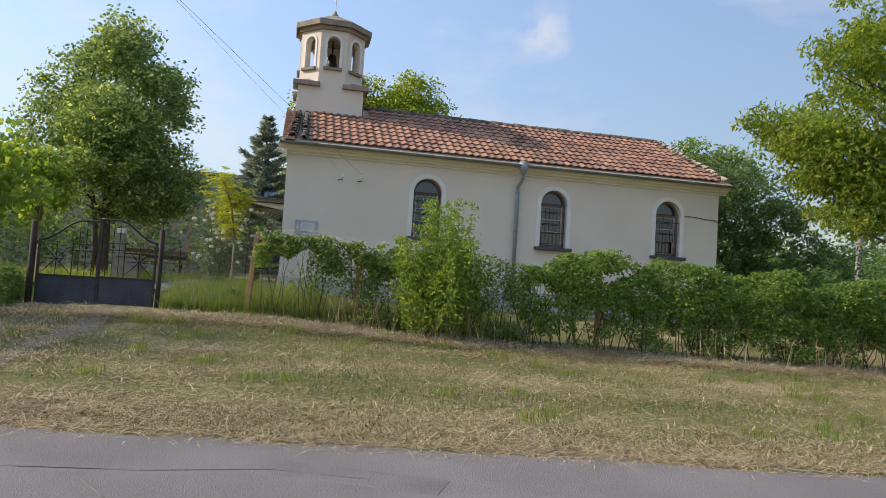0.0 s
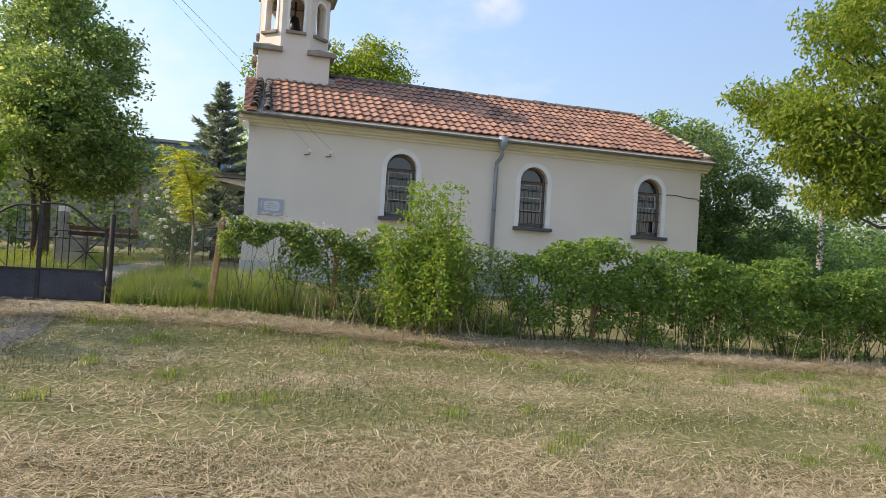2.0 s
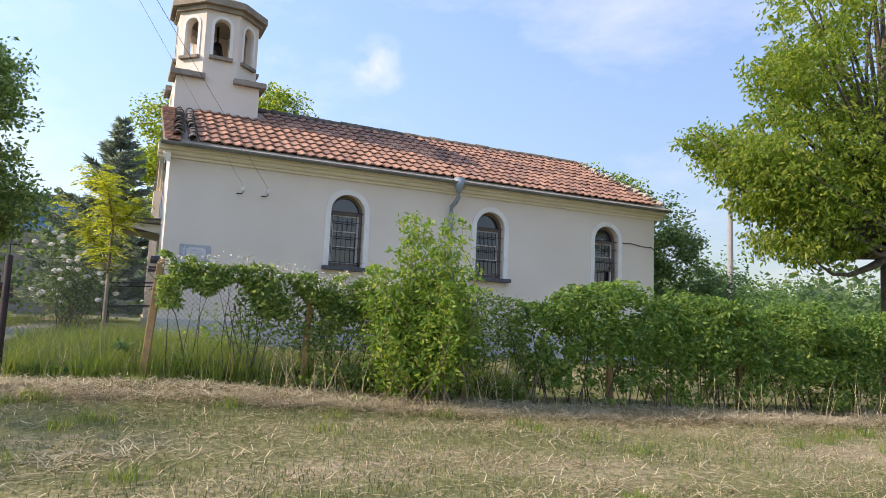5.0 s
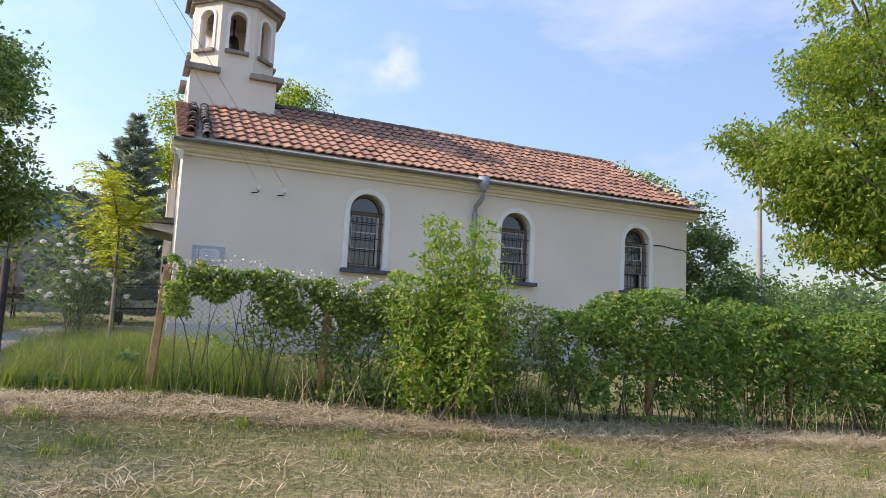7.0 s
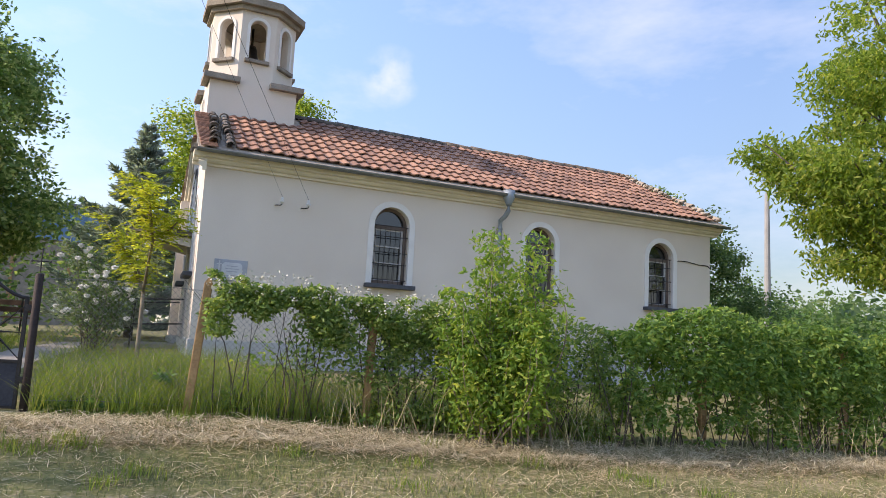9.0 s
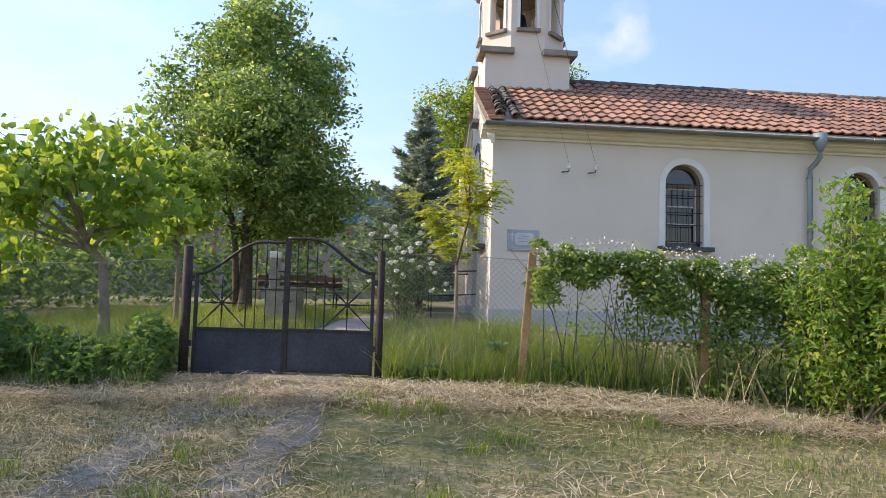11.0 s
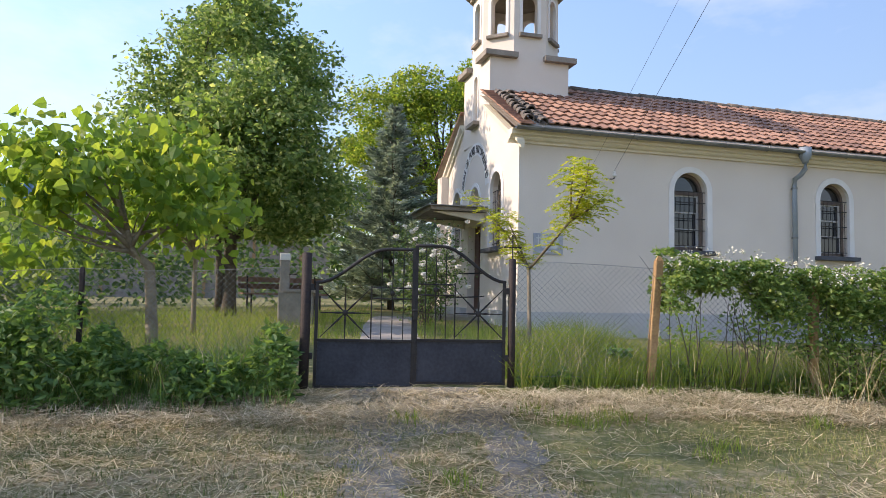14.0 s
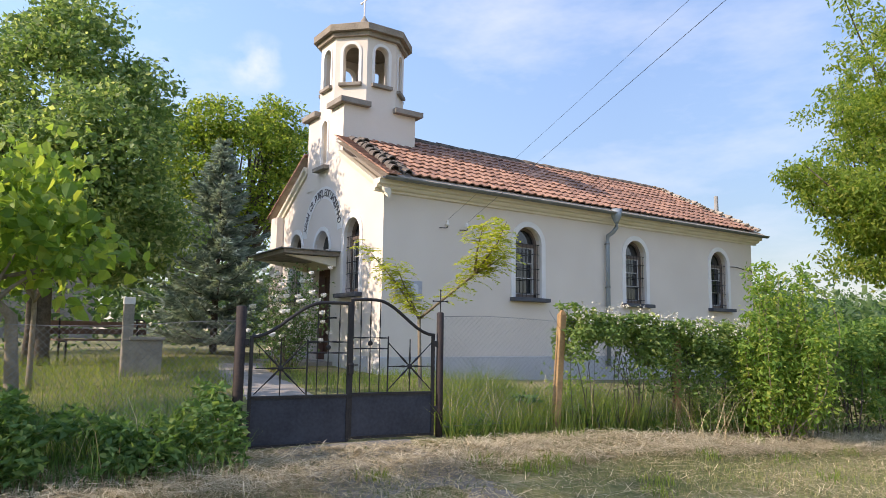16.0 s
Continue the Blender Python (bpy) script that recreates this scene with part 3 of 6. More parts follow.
PROFILE = [(-0.02, 0.02), (0.05, 0.02), (0.055, 0.065), (0.12, 0.08), (0.15, 0.11), (0.155, 0.135), (0.24, 0.15), (0.25, 0.215), (0.27, 0.23), (0.27, 0.25), (-0.02, 0.25)]
part("cornice", moulding(bmesh.new(), (-0.24, 0, 3.95), (L + 0.2, 0, 3.95), (0, -1, 0), PROFILE), M_CREAM, church, "cream moulded eaves cornice")
for s in (-1, 1):
    bm = bmesh.new()
    y0 = RIDGE_Y + s * (RIDGE_Y + 0.28)
    y1 = RIDGE_Y + s * 1.0
    z0 = 4.02 - 0.28 * math.tan(SLOPE)
    z1 = 4.02 + (RIDGE_Y - 1.0) * math.tan(SLOPE)
    moulding(bm, (0, y0, z0), (0, y1, z1), (-1, 0, 0), [(-0.02, -0.04), (0.05, -0.04), (0.06, 0.02), (0.12, 0.06), (0.13, 0.13), (-0.02, 0.13)])
    part("raking_cornice", bm, M_CREAM, church, "stained cream gable moulding")


# roof
def roof_at(x, s, side=-1, lift=0.0):
    """A point of the roof, s metres down the slope from the ridge."""
    return Vector((x, RIDGE_Y + side * s * math.cos(SLOPE), RIDGE_Z + 0.03 - s * math.sin(SLOPE) + lift))


SLEN = (RIDGE_Y + 0.36) / math.cos(SLOPE)
X0, X_RIDGE, X_EAVE = -0.16, 11.95, 12.62


def end_x(s):
    return X_RIDGE + (X_EAVE - X_RIDGE) * s / SLEN


bm = bmesh.new()
for side in (-1, 1):
    for lift, in ((-0.02,), (-0.10,)):
        for outline in (((2.05, 0), (X_RIDGE, 0), (X_EAVE, SLEN), (2.05, SLEN)), ((X0 + (0.16 if side > 0 else 0), 1.2), (2.05, 1.2), (2.05, SLEN), (X0 + (0.20 if side > 0 else 0), SLEN))):
            bm.faces.new([bm.verts.new(roof_at(x, s, side, lift)) for x, s in outline])
roof = part("roof", bm, M_MORTAR, church, "low pitched roof of red clay pantiles")
bm = bmesh.new()
a, b, c, d = roof_at(X_RIDGE, 0, -1, -0.03), roof_at(X_EAVE, SLEN, -1, -0.03), roof_at(X_EAVE, SLEN, 1, -0.03), Vector((L - 0.1, RIDGE_Y, 4.2))
bm.faces.new([bm.verts.new(v) for v in (a, b, c)])
part("roof_end", bm, M_TILE_J, church, "steep tiled roof end")

TW, TC = 0.218, 0.355       # a tile's cover width and course


def tile_mesh(name, material, wave=0.034):
    """An interlocking pantile: a roll and a trough, with a thick lower edge."""
    prof = [(0.0, 0.010), (0.03, 0.0), (0.075, 0.001), (0.115, 0.013), (0.15, 0.029), (0.19, 0.032), (0.223, 0.013)]
    v, f = [], []
    for y, up in ((0.0, 0.0), (-TC - 0.05, 0.038)):
        for x, z in prof:
            v.append((x, y, z + up))
    for x, z in prof:
        v.append((x, -TC - 0.045, z + 0.038 - 0.026))
    k = len(prof)
    for i in range(k - 1):
        f += [(i, k + i, k + i + 1, i + 1), (k + i, 2 * k + i, 2 * k + i + 1, k + i + 1)]
    me = mesh_of(name, v, f, material, False)
    return me


TILE = tile_mesh("tile", M_TILE)
ROWS = int(SLEN / TC)
# ---- tiles are laid at the end of the file ----

# ridge caps
x = 2.1
while x < X_RIDGE - 0.05:
    r = 0.085 + random.uniform(-0.006, 0.006)
    z = RIDGE_Z + 0.035 + random.uniform(-0.01, 0.012)
    bm = bmesh.new()
    x1 = min(x + 0.40, X_RIDGE)
    rows = []
    for xx, rr in ((x, r + 0.012), (x1, r)):
        rows.append([bm.verts.new((xx, RIDGE_Y + rr * 1.25 * math.cos(t), z + rr * math.sin(t) - 0.02)) for t in np.linspace(-0.25, math.pi + 0.25, 9)])
    for i in range(8):
        bm.faces.new((rows[0][i], rows[0][i + 1], rows[1][i + 1], rows[1][i]))
    bm.faces.new(rows[0])
    part("ridge_tile", bm, M_TILE_OLD, roof, "", True)
    x += 0.37


def hip_caps(p0, p1, name, material, rad=0.09, step=0.3, jitter=0.02):
    p0, p1 = Vector(p0), Vector(p1)
    d = (p1 - p0).normalized()
    n = int((p1 - p0).length / step)
    a = Vector((0, 0, 1)).cross(d).normalized()
    up = d.cross(a).normalized()
    for i in range(n):
        c = p0 + d * step * i + up * random.uniform(-jitter, jitter) + a * random.uniform(-jitter, jitter)
        tilt = random.uniform(-0.03, 0.03)
        rows = []
        bm = bmesh.new()
        for s, r, h in ((0, rad * 0.86, 0.0), (step * 1.1, rad * 1.1, 0.025 + tilt)):
            rows.append([bm.verts.new(c + d * s + a * (r * math.cos(t)) + up * (r * math.sin(t) + h)) for t in np.linspace(-0.2, math.pi + 0.2, 8)])
        low = [bm.verts.new(v.co - up * 0.0 - (v.co - (c + d * step * 1.1)) * 0.2) for v in rows[1]]
        for i2 in range(7):
            bm.faces.new((rows[0][i2], rows[0][i2 + 1], rows[1][i2 + 1], rows[1][i2]))
            bm.faces.new((rows[1][i2], rows[1][i2 + 1], low[i2 + 1], low[i2]))
        part(name, bm, material, roof)


hip_caps(roof_at(0.22, 1.25, -1, 0.03), roof_at(0.10, SLEN, -1, 0.03), "verge_tile", M_TILE_OLD, 0.095, 0.24)
hip_caps(roof_at(0.42, 1.25, -1, 0.03), roof_at(0.40, SLEN, -1, 0.03), "verge_tile", M_TILE_OLD, 0.085, 0.27)
hip_caps(roof_at(0.32, 1.25, 1, 0.03), roof_at(0.30, SLEN, 1, 0.03), "verge_tile", M_TILE_OLD, 0.095, 0.24)
hip_caps(roof_at(end_x(0) - 0.04, 0.0, -1, 0.02), roof_at(end_x(SLEN) - 0.06, SLEN - 0.05, -1, 0.02), "hip_tile", M_MORTAR, 0.08, 0.30)
bm = bmesh.new()
for i in range(44):
    s = random.uniform(0.1, SLEN - 0.1)
    p = roof_at(end_x(s) - random.uniform(0.02, 0.3), s, -1, 0.07)
    bmesh.ops.create_icosphere(bm, subdivisions=1, radius=random.uniform(0.03, 0.08), matrix=Matrix.Translation(p) @ Matrix.Rotation(-SLOPE, 4, "X") @ Matrix.Diagonal((1.4, 1.2, 0.45, 1)))
tagged(part("mortar", bm, M_MORTAR, roof, "crumbling pale mortar along the hip"), kind="stuff")
# small red tiles stacked along the gable's edge
for side in (-1, 1):
    bm = bmesh.new()
    s = 1.2
    while s < SLEN:
        c = roof_at(0.17 if side > 0 else 0.0, s, side, 0.03)
        box(bm, (0, 0, 0), (0.30, 0.15, 0.022), Matrix.Translation(c) @ Matrix.Rotation(-side * SLOPE * 0.6, 4, "X") @ Matrix.Rotation(random.uniform(-0.05, 0.05), 4, "Z"))
        s += 0.10
    tagged(part("verge_edging", bm, M_TILE_J, roof, "small flat red tiles along the gable edge"), kind="stuff")

# gutter with its brackets, hopper and downpipe
bm = bmesh.new()
rows = []
for x in (X0 - 0.05, L + 0.28):
    rows.append([bm.verts.new((x, -0.37 + 0.062 * math.cos(t), 4.215 + 0.062 * math.sin(t))) for t in np.linspace(math.pi, 2 * math.pi, 9)] +
                [bm.verts.new((x, -0.37 + 0.055 * math.cos(t), 4.217 + 0.055 * math.sin(t))) for t in np.linspace(2 * math.pi, math.pi, 9)])
for i in range(18):
    bm.faces.new((rows[0][i], rows[0][(i + 1) % 18], rows[1][(i + 1) % 18], rows[1][i]))
for r in rows:
    bm.faces.new(r)
gutter = part("gutter", bm, M_ZINC, church, "half-round zinc gutter")
for i in range(13):
    bm = bmesh.new()
    x = 0.3 + i * 1.0
    tube(bm, [(x, -0.37 + 0.07 * math.cos(t), 4.215 + 0.07 * math.sin(t)) for t in np.linspace(math.pi * 0.9, 2.1 * math.pi, 8)] + [(x, -0.28, 4.27)], 0.008, 5)
    part("gutter_bracket", bm, M_ZINC, gutter)
PX = 6.27
bm = bmesh.new()
tube(bm, [(PX, -0.33, 4.30), (PX, -0.33, 4.12), (PX, -0.33, 4.02), (PX, -0.33, 3.97)], [0.13, 0.125, 0.075, 0.06], 12)
pipe = part("downpipe", bm, M_PIPE, church, "blue-grey metal downpipe with hopper", True)
bm = bmesh.new()
tube(bm, [(PX, -0.33, 4.0), (PX, -0.33, 3.86), (PX - 0.03, -0.24, 3.74), (PX - 0.06, -0.10, 3.66), (PX - 0.06, -0.09, 3.5), (PX - 0.06, -0.09, 0.55)], 0.052, 12)
part("pipe", bm, M_PIPE, pipe, "", True)
for z in (3.45, 2.4, 1.3):
    bm = bmesh.new()
    tube(bm, [(PX - 0.06, -0.09, z), (PX - 0.06, -0.09, z + 0.04)], 0.06, 12)
    box(bm, (PX - 0.06, -0.02, z + 0.02), (0.03, 0.1, 0.03))
    part("pipe_clamp", bm, M_ZINC, pipe)

# bell tower
TX, TY, H = 1.05, 3.03, 0.945
tower = part("bell_tower", bmesh.new(), M_PLASTER, church, "square tower base with octagonal open belfry")
bm = bmesh.new()
TZ0, TZ1 = 4.6, 6.38
slit = arch(TY, 0.30, 5.06, 6.02)
wall_mesh(bm, TY - H, TY + H, TZ0, lambda u: TZ1, [slit], 0.18, Matrix(((0, 1, 0, TX - H), (1, 0, 0, 0), (0, 0, 1, 0), (0, 0, 0, 1))))
part("tower_front", bm, M_PLASTER, tower)
for c, s in (((TX + 0.09, TY - H + 0.09, (TZ0 + TZ1) / 2), (2 * H - 0.18, 0.18, TZ1 - TZ0)), ((TX + 0.09, TY + H - 0.09, (TZ0 + TZ1) / 2), (2 * H - 0.18, 0.18, TZ1 - TZ0)), ((TX + H - 0.09, TY, (TZ0 + TZ1) / 2), (0.18, 2 * H - 0.36, TZ1 - TZ0))):
    bm = bmesh.new()
    box(bm, c, s)
    part("tower_side", bm, M_PLASTER, tower)
FR_T = Matrix(((0, 1, 0, TX - H), (1, 0, 0, 0), (0, 0, 1, 0), (0, 0, 0, 1)))
part("slit_surround", arch_band(bmesh.new(), TY, 0.146, 0.21, 5.06, 6.02, -0.02, 0.04, FR_T), M_WHITE, tower, "white arched surround")
bm = bmesh.new()
box(bm, (TX - H - 0.05, TY, 5.01), (0.22, 0.62, 0.09), bevel=0.01)
part("slit_sill", bm, M_CONC, tower, "weathered concrete sill")
bm = bmesh.new()
box(bm, (TX - H + 0.2, TY, 5.6), (0.02, 0.5, 1.3))
part("slit_shutter", bm, M_CREAM, tower)
AP = 0.93                                  # the octagon's apothem
FACE = 2 * AP * math.tan(math.pi / 8)
LEG = H - FACE / 2                         # legs of the corner triangles
for sx in (-1, 1):
    for sy in (-1, 1):
        bm = bmesh.new()
        o = 0.14
        pts = [(H + o, H + o), (FACE / 2 - 0.06, H + o), (FACE / 2 - 0.06, H - 0.02), (H - 0.02, FACE / 2 - 0.06), (H + o, FACE / 2 - 0.06)]
        prism(bm, [(TX + sx * x, TY + sy * y) for x, y in pts], TZ1 - 0.02, TZ1 + 0.10)
        apex = bm.verts.new((TX + sx * FACE * 0.62, TY + sy * FACE * 0.62, TZ1 + 0.34))
        tops = [bm.verts.new((TX + sx * x, TY + sy * y, TZ1 + 0.102)) for x, y in ((H + 0.08, H + 0.08), (FACE / 2, H + 0.03), (H + 0.03, FACE / 2))]
        bm.faces.new((tops[0], tops[1], apex))
        bm.faces.new((tops[0], tops[2], apex))
        part("corner_slab", bm, M_CONC, tower, "weathered concrete corner coping")
OZ0, OZ1 = TZ1 - 0.2, 8.14
B_SILL, B_SPR, BW = 6.97, 7.72, 0.38
for k in range(8):
    a = math.pi / 4 * k
    # u runs along the face, v inwards
    o = Vector((math.cos(a), math.sin(a), 0))
    u = Vector((-math.sin(a), math.cos(a), 0))
    base = Vector((TX, TY, 0)) + o * AP
    m = Matrix(((u.x, -o.x, 0, base.x), (u.y, -o.y, 0, base.y), (0, 0, 1, 0), (0, 0, 0, 1)))
    part("belfry_wall", wall_mesh(bmesh.new(), -FACE / 2, FACE / 2, OZ0, lambda q: OZ1, [arch(0, BW, B_SILL, B_SPR)], 0.2, m), M_PLASTER, tower)
    part("belfry_surround", arch_band(bmesh.new(), 0, BW / 2 - 0.004, BW / 2 + 0.065, B_SILL, B_SPR, -0.022, 0.05, m), M_WHITE, tower, "white arched surround")
    bm = bmesh.new()
    box(bm, (0, 0.03, B_SILL - 0.04), (0.54, 0.24, 0.08), m, bevel=0.01)
    part("belfry_sill", bm, M_CONC, tower, "concrete sill")
bm = bmesh.new()
oct_pts = lambda r: [(TX + r * math.cos(math.pi / 8 + math.pi / 4 * i), TY + r * math.sin(math.pi / 8 + math.pi / 4 * i)) for i in range(8)]
prism(bm, oct_pts(1.10), OZ1 - 0.06, OZ1 + 0.04)
prism(bm, oct_pts(1.21), OZ1 + 0.044, OZ1 + 0.20)
lo = [bm.verts.new((x, y, OZ1 + 0.202)) for x, y in oct_pts(1.20)]
hi = [bm.verts.new((x, y, OZ1 + 0.68)) for x, y in oct_pts(0.16)]
for i in range(8):
    bm.faces.new((lo[i], lo[(i + 1) % 8], hi[(i + 1) % 8], hi[i]))
bm.faces.new(hi)
part("belfry_roof", bm, M_SLAB, tower, "shallow octagonal concrete roof slab")
bm = bmesh.new()
tube(bm, [(TX, TY, OZ1 + 0.66), (TX, TY, OZ1 + 0.74), (TX, TY, OZ1 + 0.80), (TX, TY, OZ1 + 0.88)], [0.12, 0.10, 0.06, 0.02], 8)
part("finial", bm, M_SLAB, tower, "", True)
bm = bmesh.new()
cz = OZ1 + 0.86
tube(bm, [(TX, TY, cz), (TX, TY, cz + 0.70)], 0.018, 6)
for z, w in ((cz + 0.42, 0.17), (cz + 0.55, 0.08)):
    tube(bm, [(TX, TY - w, z), (TX, TY + w, z)], 0.016, 6)
for p in ((0, -0.17, 0.42), (0, 0.17, 0.42), (0, 0, 0.70)):
    bmesh.ops.create_icosphere(bm, subdivisions=1, radius=0.035, matrix=Matrix.Translation((TX + p[0], TY + p[1], cz + p[2])))
part("cross", bm, M_WHITE, tower, "pale metal cross")
bm = bmesh.new()
prof = [(0.0, 0.36), (0.07, 0.35), (0.10, 0.28), (0.115, 0.18), (0.14, 0.07), (0.20, 0.0), (0.185, -0.005), (0.0, 0.02)]
rings = [[bm.verts.new((TX + 1.3 * r * math.cos(t), TY + 1.3 * r * math.sin(t), 7.17 + 1.35 * z)) for t in np.linspace(0, 2 * math.pi, 17)[:16]] for r, z in prof if r > 0]
for r0, r1 in zip(rings, rings[1:]):
    for i in range(16):
        bm.faces.new((r0[i], r0[(i + 1) % 16], r1[(i + 1) % 16], r1[i]))
bm.faces.new(rings[0])
bm.faces.new(rings[-1])
tube(bm, [(TX, TY, 7.58), (TX, TY, 8.1)], 0.03, 6)
tube(bm, [(TX, TY, 7.26), (TX, TY, 7.05)], 0.02, 6)
part("bell", bm, M_BRONZE, tower, "dark bronze bell", True)

# door, lunette, canopy, steps
bm = bmesh.new()
box(bm, (0.20, DOOR_Y, 1.65), (0.07, 1.0, 2.04), bevel=0.008)
door = part("door", bm, M_DOOR, church, "dark red-brown timber double door")
for s in (-1, 1):
    for z, h in ((1.15, 0.75), (2.1, 0.85)):
        bm = bmesh.new()
        box(bm, (0.155, DOOR_Y + s * 0.25, z), (0.03, 0.36, h), bevel=0.01)
        part("door_panel", bm, M_DOOR, door)
bm = bmesh.new()
box(bm, (0.13, DOOR_Y - 0.06, 1.6), (0.05, 0.02, 0.16), bevel=0.006)
part("door_handle", bm, M_IRON, door)
part("lunette", arch_band(bmesh.new(), DOOR_Y, 0.428, 0.52, 3.09, 3.13, -0.02, 0.05, FRONT), M_WHITE, church, "white arched fanlight surround")
bm = bmesh.new()
prism(bm, [(DOOR_Y + 0.43 * math.cos(a), 3.13 + 0.43 * math.sin(a)) for a in np.linspace(0, math.pi, 15)], -0.222, -0.214, FRONT @ Matrix.Rotation(radians(90), 4, "X"))
part("fanlight", bm, M_GLASS, church)
bm = bmesh.new()
box(bm, (-0.60, DOOR_Y + 0.03, 2.92), (1.30, 2.06, 0.09), Matrix(), bevel=0.01)
canopy = part("door_canopy", bm, M_CONC, church, "thin concrete canopy over the door")
for s in (-1, 1):
    bm = bmesh.new()
    vs = [bm.verts.new(p) for p in ((-0.02, DOOR_Y + 0.03 + s * 0.9, 2.86), (-1.15, DOOR_Y + 0.03 + s * 0.9, 2.86), (-0.02, DOOR_Y + 0.03 + s * 0.9, 2.66))]
    ws = [bm.verts.new(v.co + Vector((0, -s * 0.12, 0))) for v in vs]
    bm.faces.new(vs)
    bm.faces.new(ws)
    for i in range(3):
        bm.faces.new((vs[i], vs[(i + 1) % 3], ws[(i + 1) % 3], ws[i]))
    part("canopy_bracket", bm, M_CREAM, canopy)
bm = bmesh.new()
box(bm, (-0.62, DOOR_Y + 0.03, 2.975), (1.42, 2.2, 0.018))
part("canopy_sheet", bm, M_ZINC, canopy, "dull metal sheet")
bm = bmesh.new()
for i in range(3):
    box(bm, (-0.55 - i * 0.15, DOOR_Y, 0.55 - i * 0.14), (1.1 + 0.3 * i, 2.0 + 0.3 * i, 0.14), bevel=0.015)
part("entrance_steps", bm, M_STONE, church, "worn concrete entrance steps")
for s in (-1, 1):
    bm = bmesh.new()
    y = DOOR_Y + s * 1.05
    tube(bm, [(-1.0, y, 0.5), (-1.0, y, 1.5), (-0.05, y, 1.55)], 0.02, 6)
    tube(bm, [(-1.0, y, 1.0), (-0.05, y, 1.05)], 0.015, 6)
    part("hand_rail", bm, M_IRON, church, "dark iron rail by the steps")

# painted arch of letters over the door
AC, AR0, AR1 = 3.42, 0.88, 1.17
part("lettering_band", arch_band(bmesh.new(), DOOR_Y + 0.05, AR0, AR1, 0, AC, -0.006, 0.002, FRONT, 40, False, 4, 176), M_WHITE, church, "white painted arch band")
TEXT = "ХРАМ СВ.РОЖД.БОГОРОДИЧНО"
for i, ch in enumerate(TEXT):
    if ch == " ":
        continue
    cu = bpy.data.curves.new("letter", "FONT")
    cu.body, cu.size, cu.extrude, cu.align_x = ch, 0.235, 0.003, "CENTER"
    tmp = bpy.data.objects.new("letter", cu)
    me = bpy.data.meshes.new_from_object(tmp)
    bpy.data.objects.remove(tmp)
    me.materials.append(M_INK)
    a = radians(168 - 156 * (i + 0.5) / len(TEXT))
    # from outside the reader faces +x, so his left is +y
    y, z = DOOR_Y + 0.05 - math.cos(a) * (AR0 + 0.06), AC + math.sin(a) * (AR0 + 0.06)
    face = Matrix(((0, 0, -1, 0), (-1, 0, 0, 0), (0, 1, 0, 0), (0, 0, 0, 1)))
    put("letter", me, church, Matrix.Translation((-0.012, y, z)) @ face @ Matrix.Rotation(math.pi / 2 - (math.pi - a), 4, "Z") @ Matrix.Diagonal((0.8, 1, 1, 1)))

# the front stands two degrees off square to the long wall
ASKEW = Matrix.Translation((0, 0.42, 0)) @ Matrix.Rotation(radians(-2.2), 4, "Z") @ Matrix.Translation((0, -0.42, 0))
for ob in list(church.children):
    kind_of = ob.name.split(".")[0]
    front_window = kind_of == "window" and max(v.co.x for v in ob.data.vertices) < 0.5
    if kind_of in ("wall_front", "door", "lunette", "fanlight", "door_canopy", "entrance_steps", "hand_rail", "lettering_band", "letter", "raking_cornice") or front_window:
        ob.matrix_basis = ASKEW @ ob.matrix_basis

# plaque on the side wall
bm = bmesh.new()
box(bm, (0.61, -0.012, 2.07), (0.60, 0.03, 0.40), bevel=0.004)
plaque = part("wall_plaque", bm, M_MARBLE, church, "grey marble plaque with unreadable lines")
bm = bmesh.new()
prism(bm, [(0.63 + 0.185 * sx * a, 2.10 + 0.115 * sy * b) for sx, sy, a, b in ((1, 1, .75, 1), (-1, 1, .75, 1), (-1, 1, 1, .6), (-1, -1, 1, .6), (-1, -1, .75, 1), (1, -1, .75, 1), (1, -1, 1, .6), (1, 1, 1, .6))], 0.029, 0.036, Matrix.Rotation(radians(90), 4, "X"))
part("plaque_panel", bm, M_MARBLE_L, plaque)
for z, w in ((2.15, 0.2), (2.10, 0.24), (2.05, 0.2), (1.925, 0.5), (1.90, 0.45)):
    bm = bmesh.new()
    box(bm, (0.63, -0.039, z), (w, 0.004, 0.014))
    part("plaque_line", bm, M_MARBLE if z > 2 else M_MARBLE_L, plaque)
bm = bmesh.new()
box(bm, (0.40, -0.03, 2.14), (0.02, 0.01, 0.2))
box(bm, (0.40, -0.03, 2.18), (0.09, 0.01, 0.018))
part("plaque_cross", bm, M_MARBLE_L, plaque)

# insulators
for x in (1.43, 1.94):
    bm = bmesh.new()
    tube(bm, [(x, -0.13, 3.43), (x, -0.13, 3.45), (x, -0.13, 3.475), (x, -0.13, 3.49), (x, -0.13, 3.52), (x, -0.13, 3.55)], [0.022, 0.042, 0.045, 0.026, 0.034, 0.018], 10)
    cap = part("insulator", bm, M_WHITE, church, "white porcelain insulator", True)
    bm = bmesh.new()
    tube(bm, [(x - 0.10, 0.01, 3.40), (x - 0.09, -0.08, 3.39), (x - 0.04, -0.13, 3.385), (x, -0.13, 3.40), (x, -0.13, 3.46)], 0.011, 6)
    part("hook", bm, M_IRON, cap, "rusty iron hook", True)
# thin cable by the last window
bm = bmesh.new()
tube(bm, [(11.19, 0.02, 3.22), (11.35, -0.02, 3.26), (11.6, -0.02, 3.27), (12.0, -0.02, 3.22), (12.3, -0.02, 3.22), (12.38, -0.02, 3.16)], 0.012, 5)
part("wall_cable", bm, M_IRON, church)

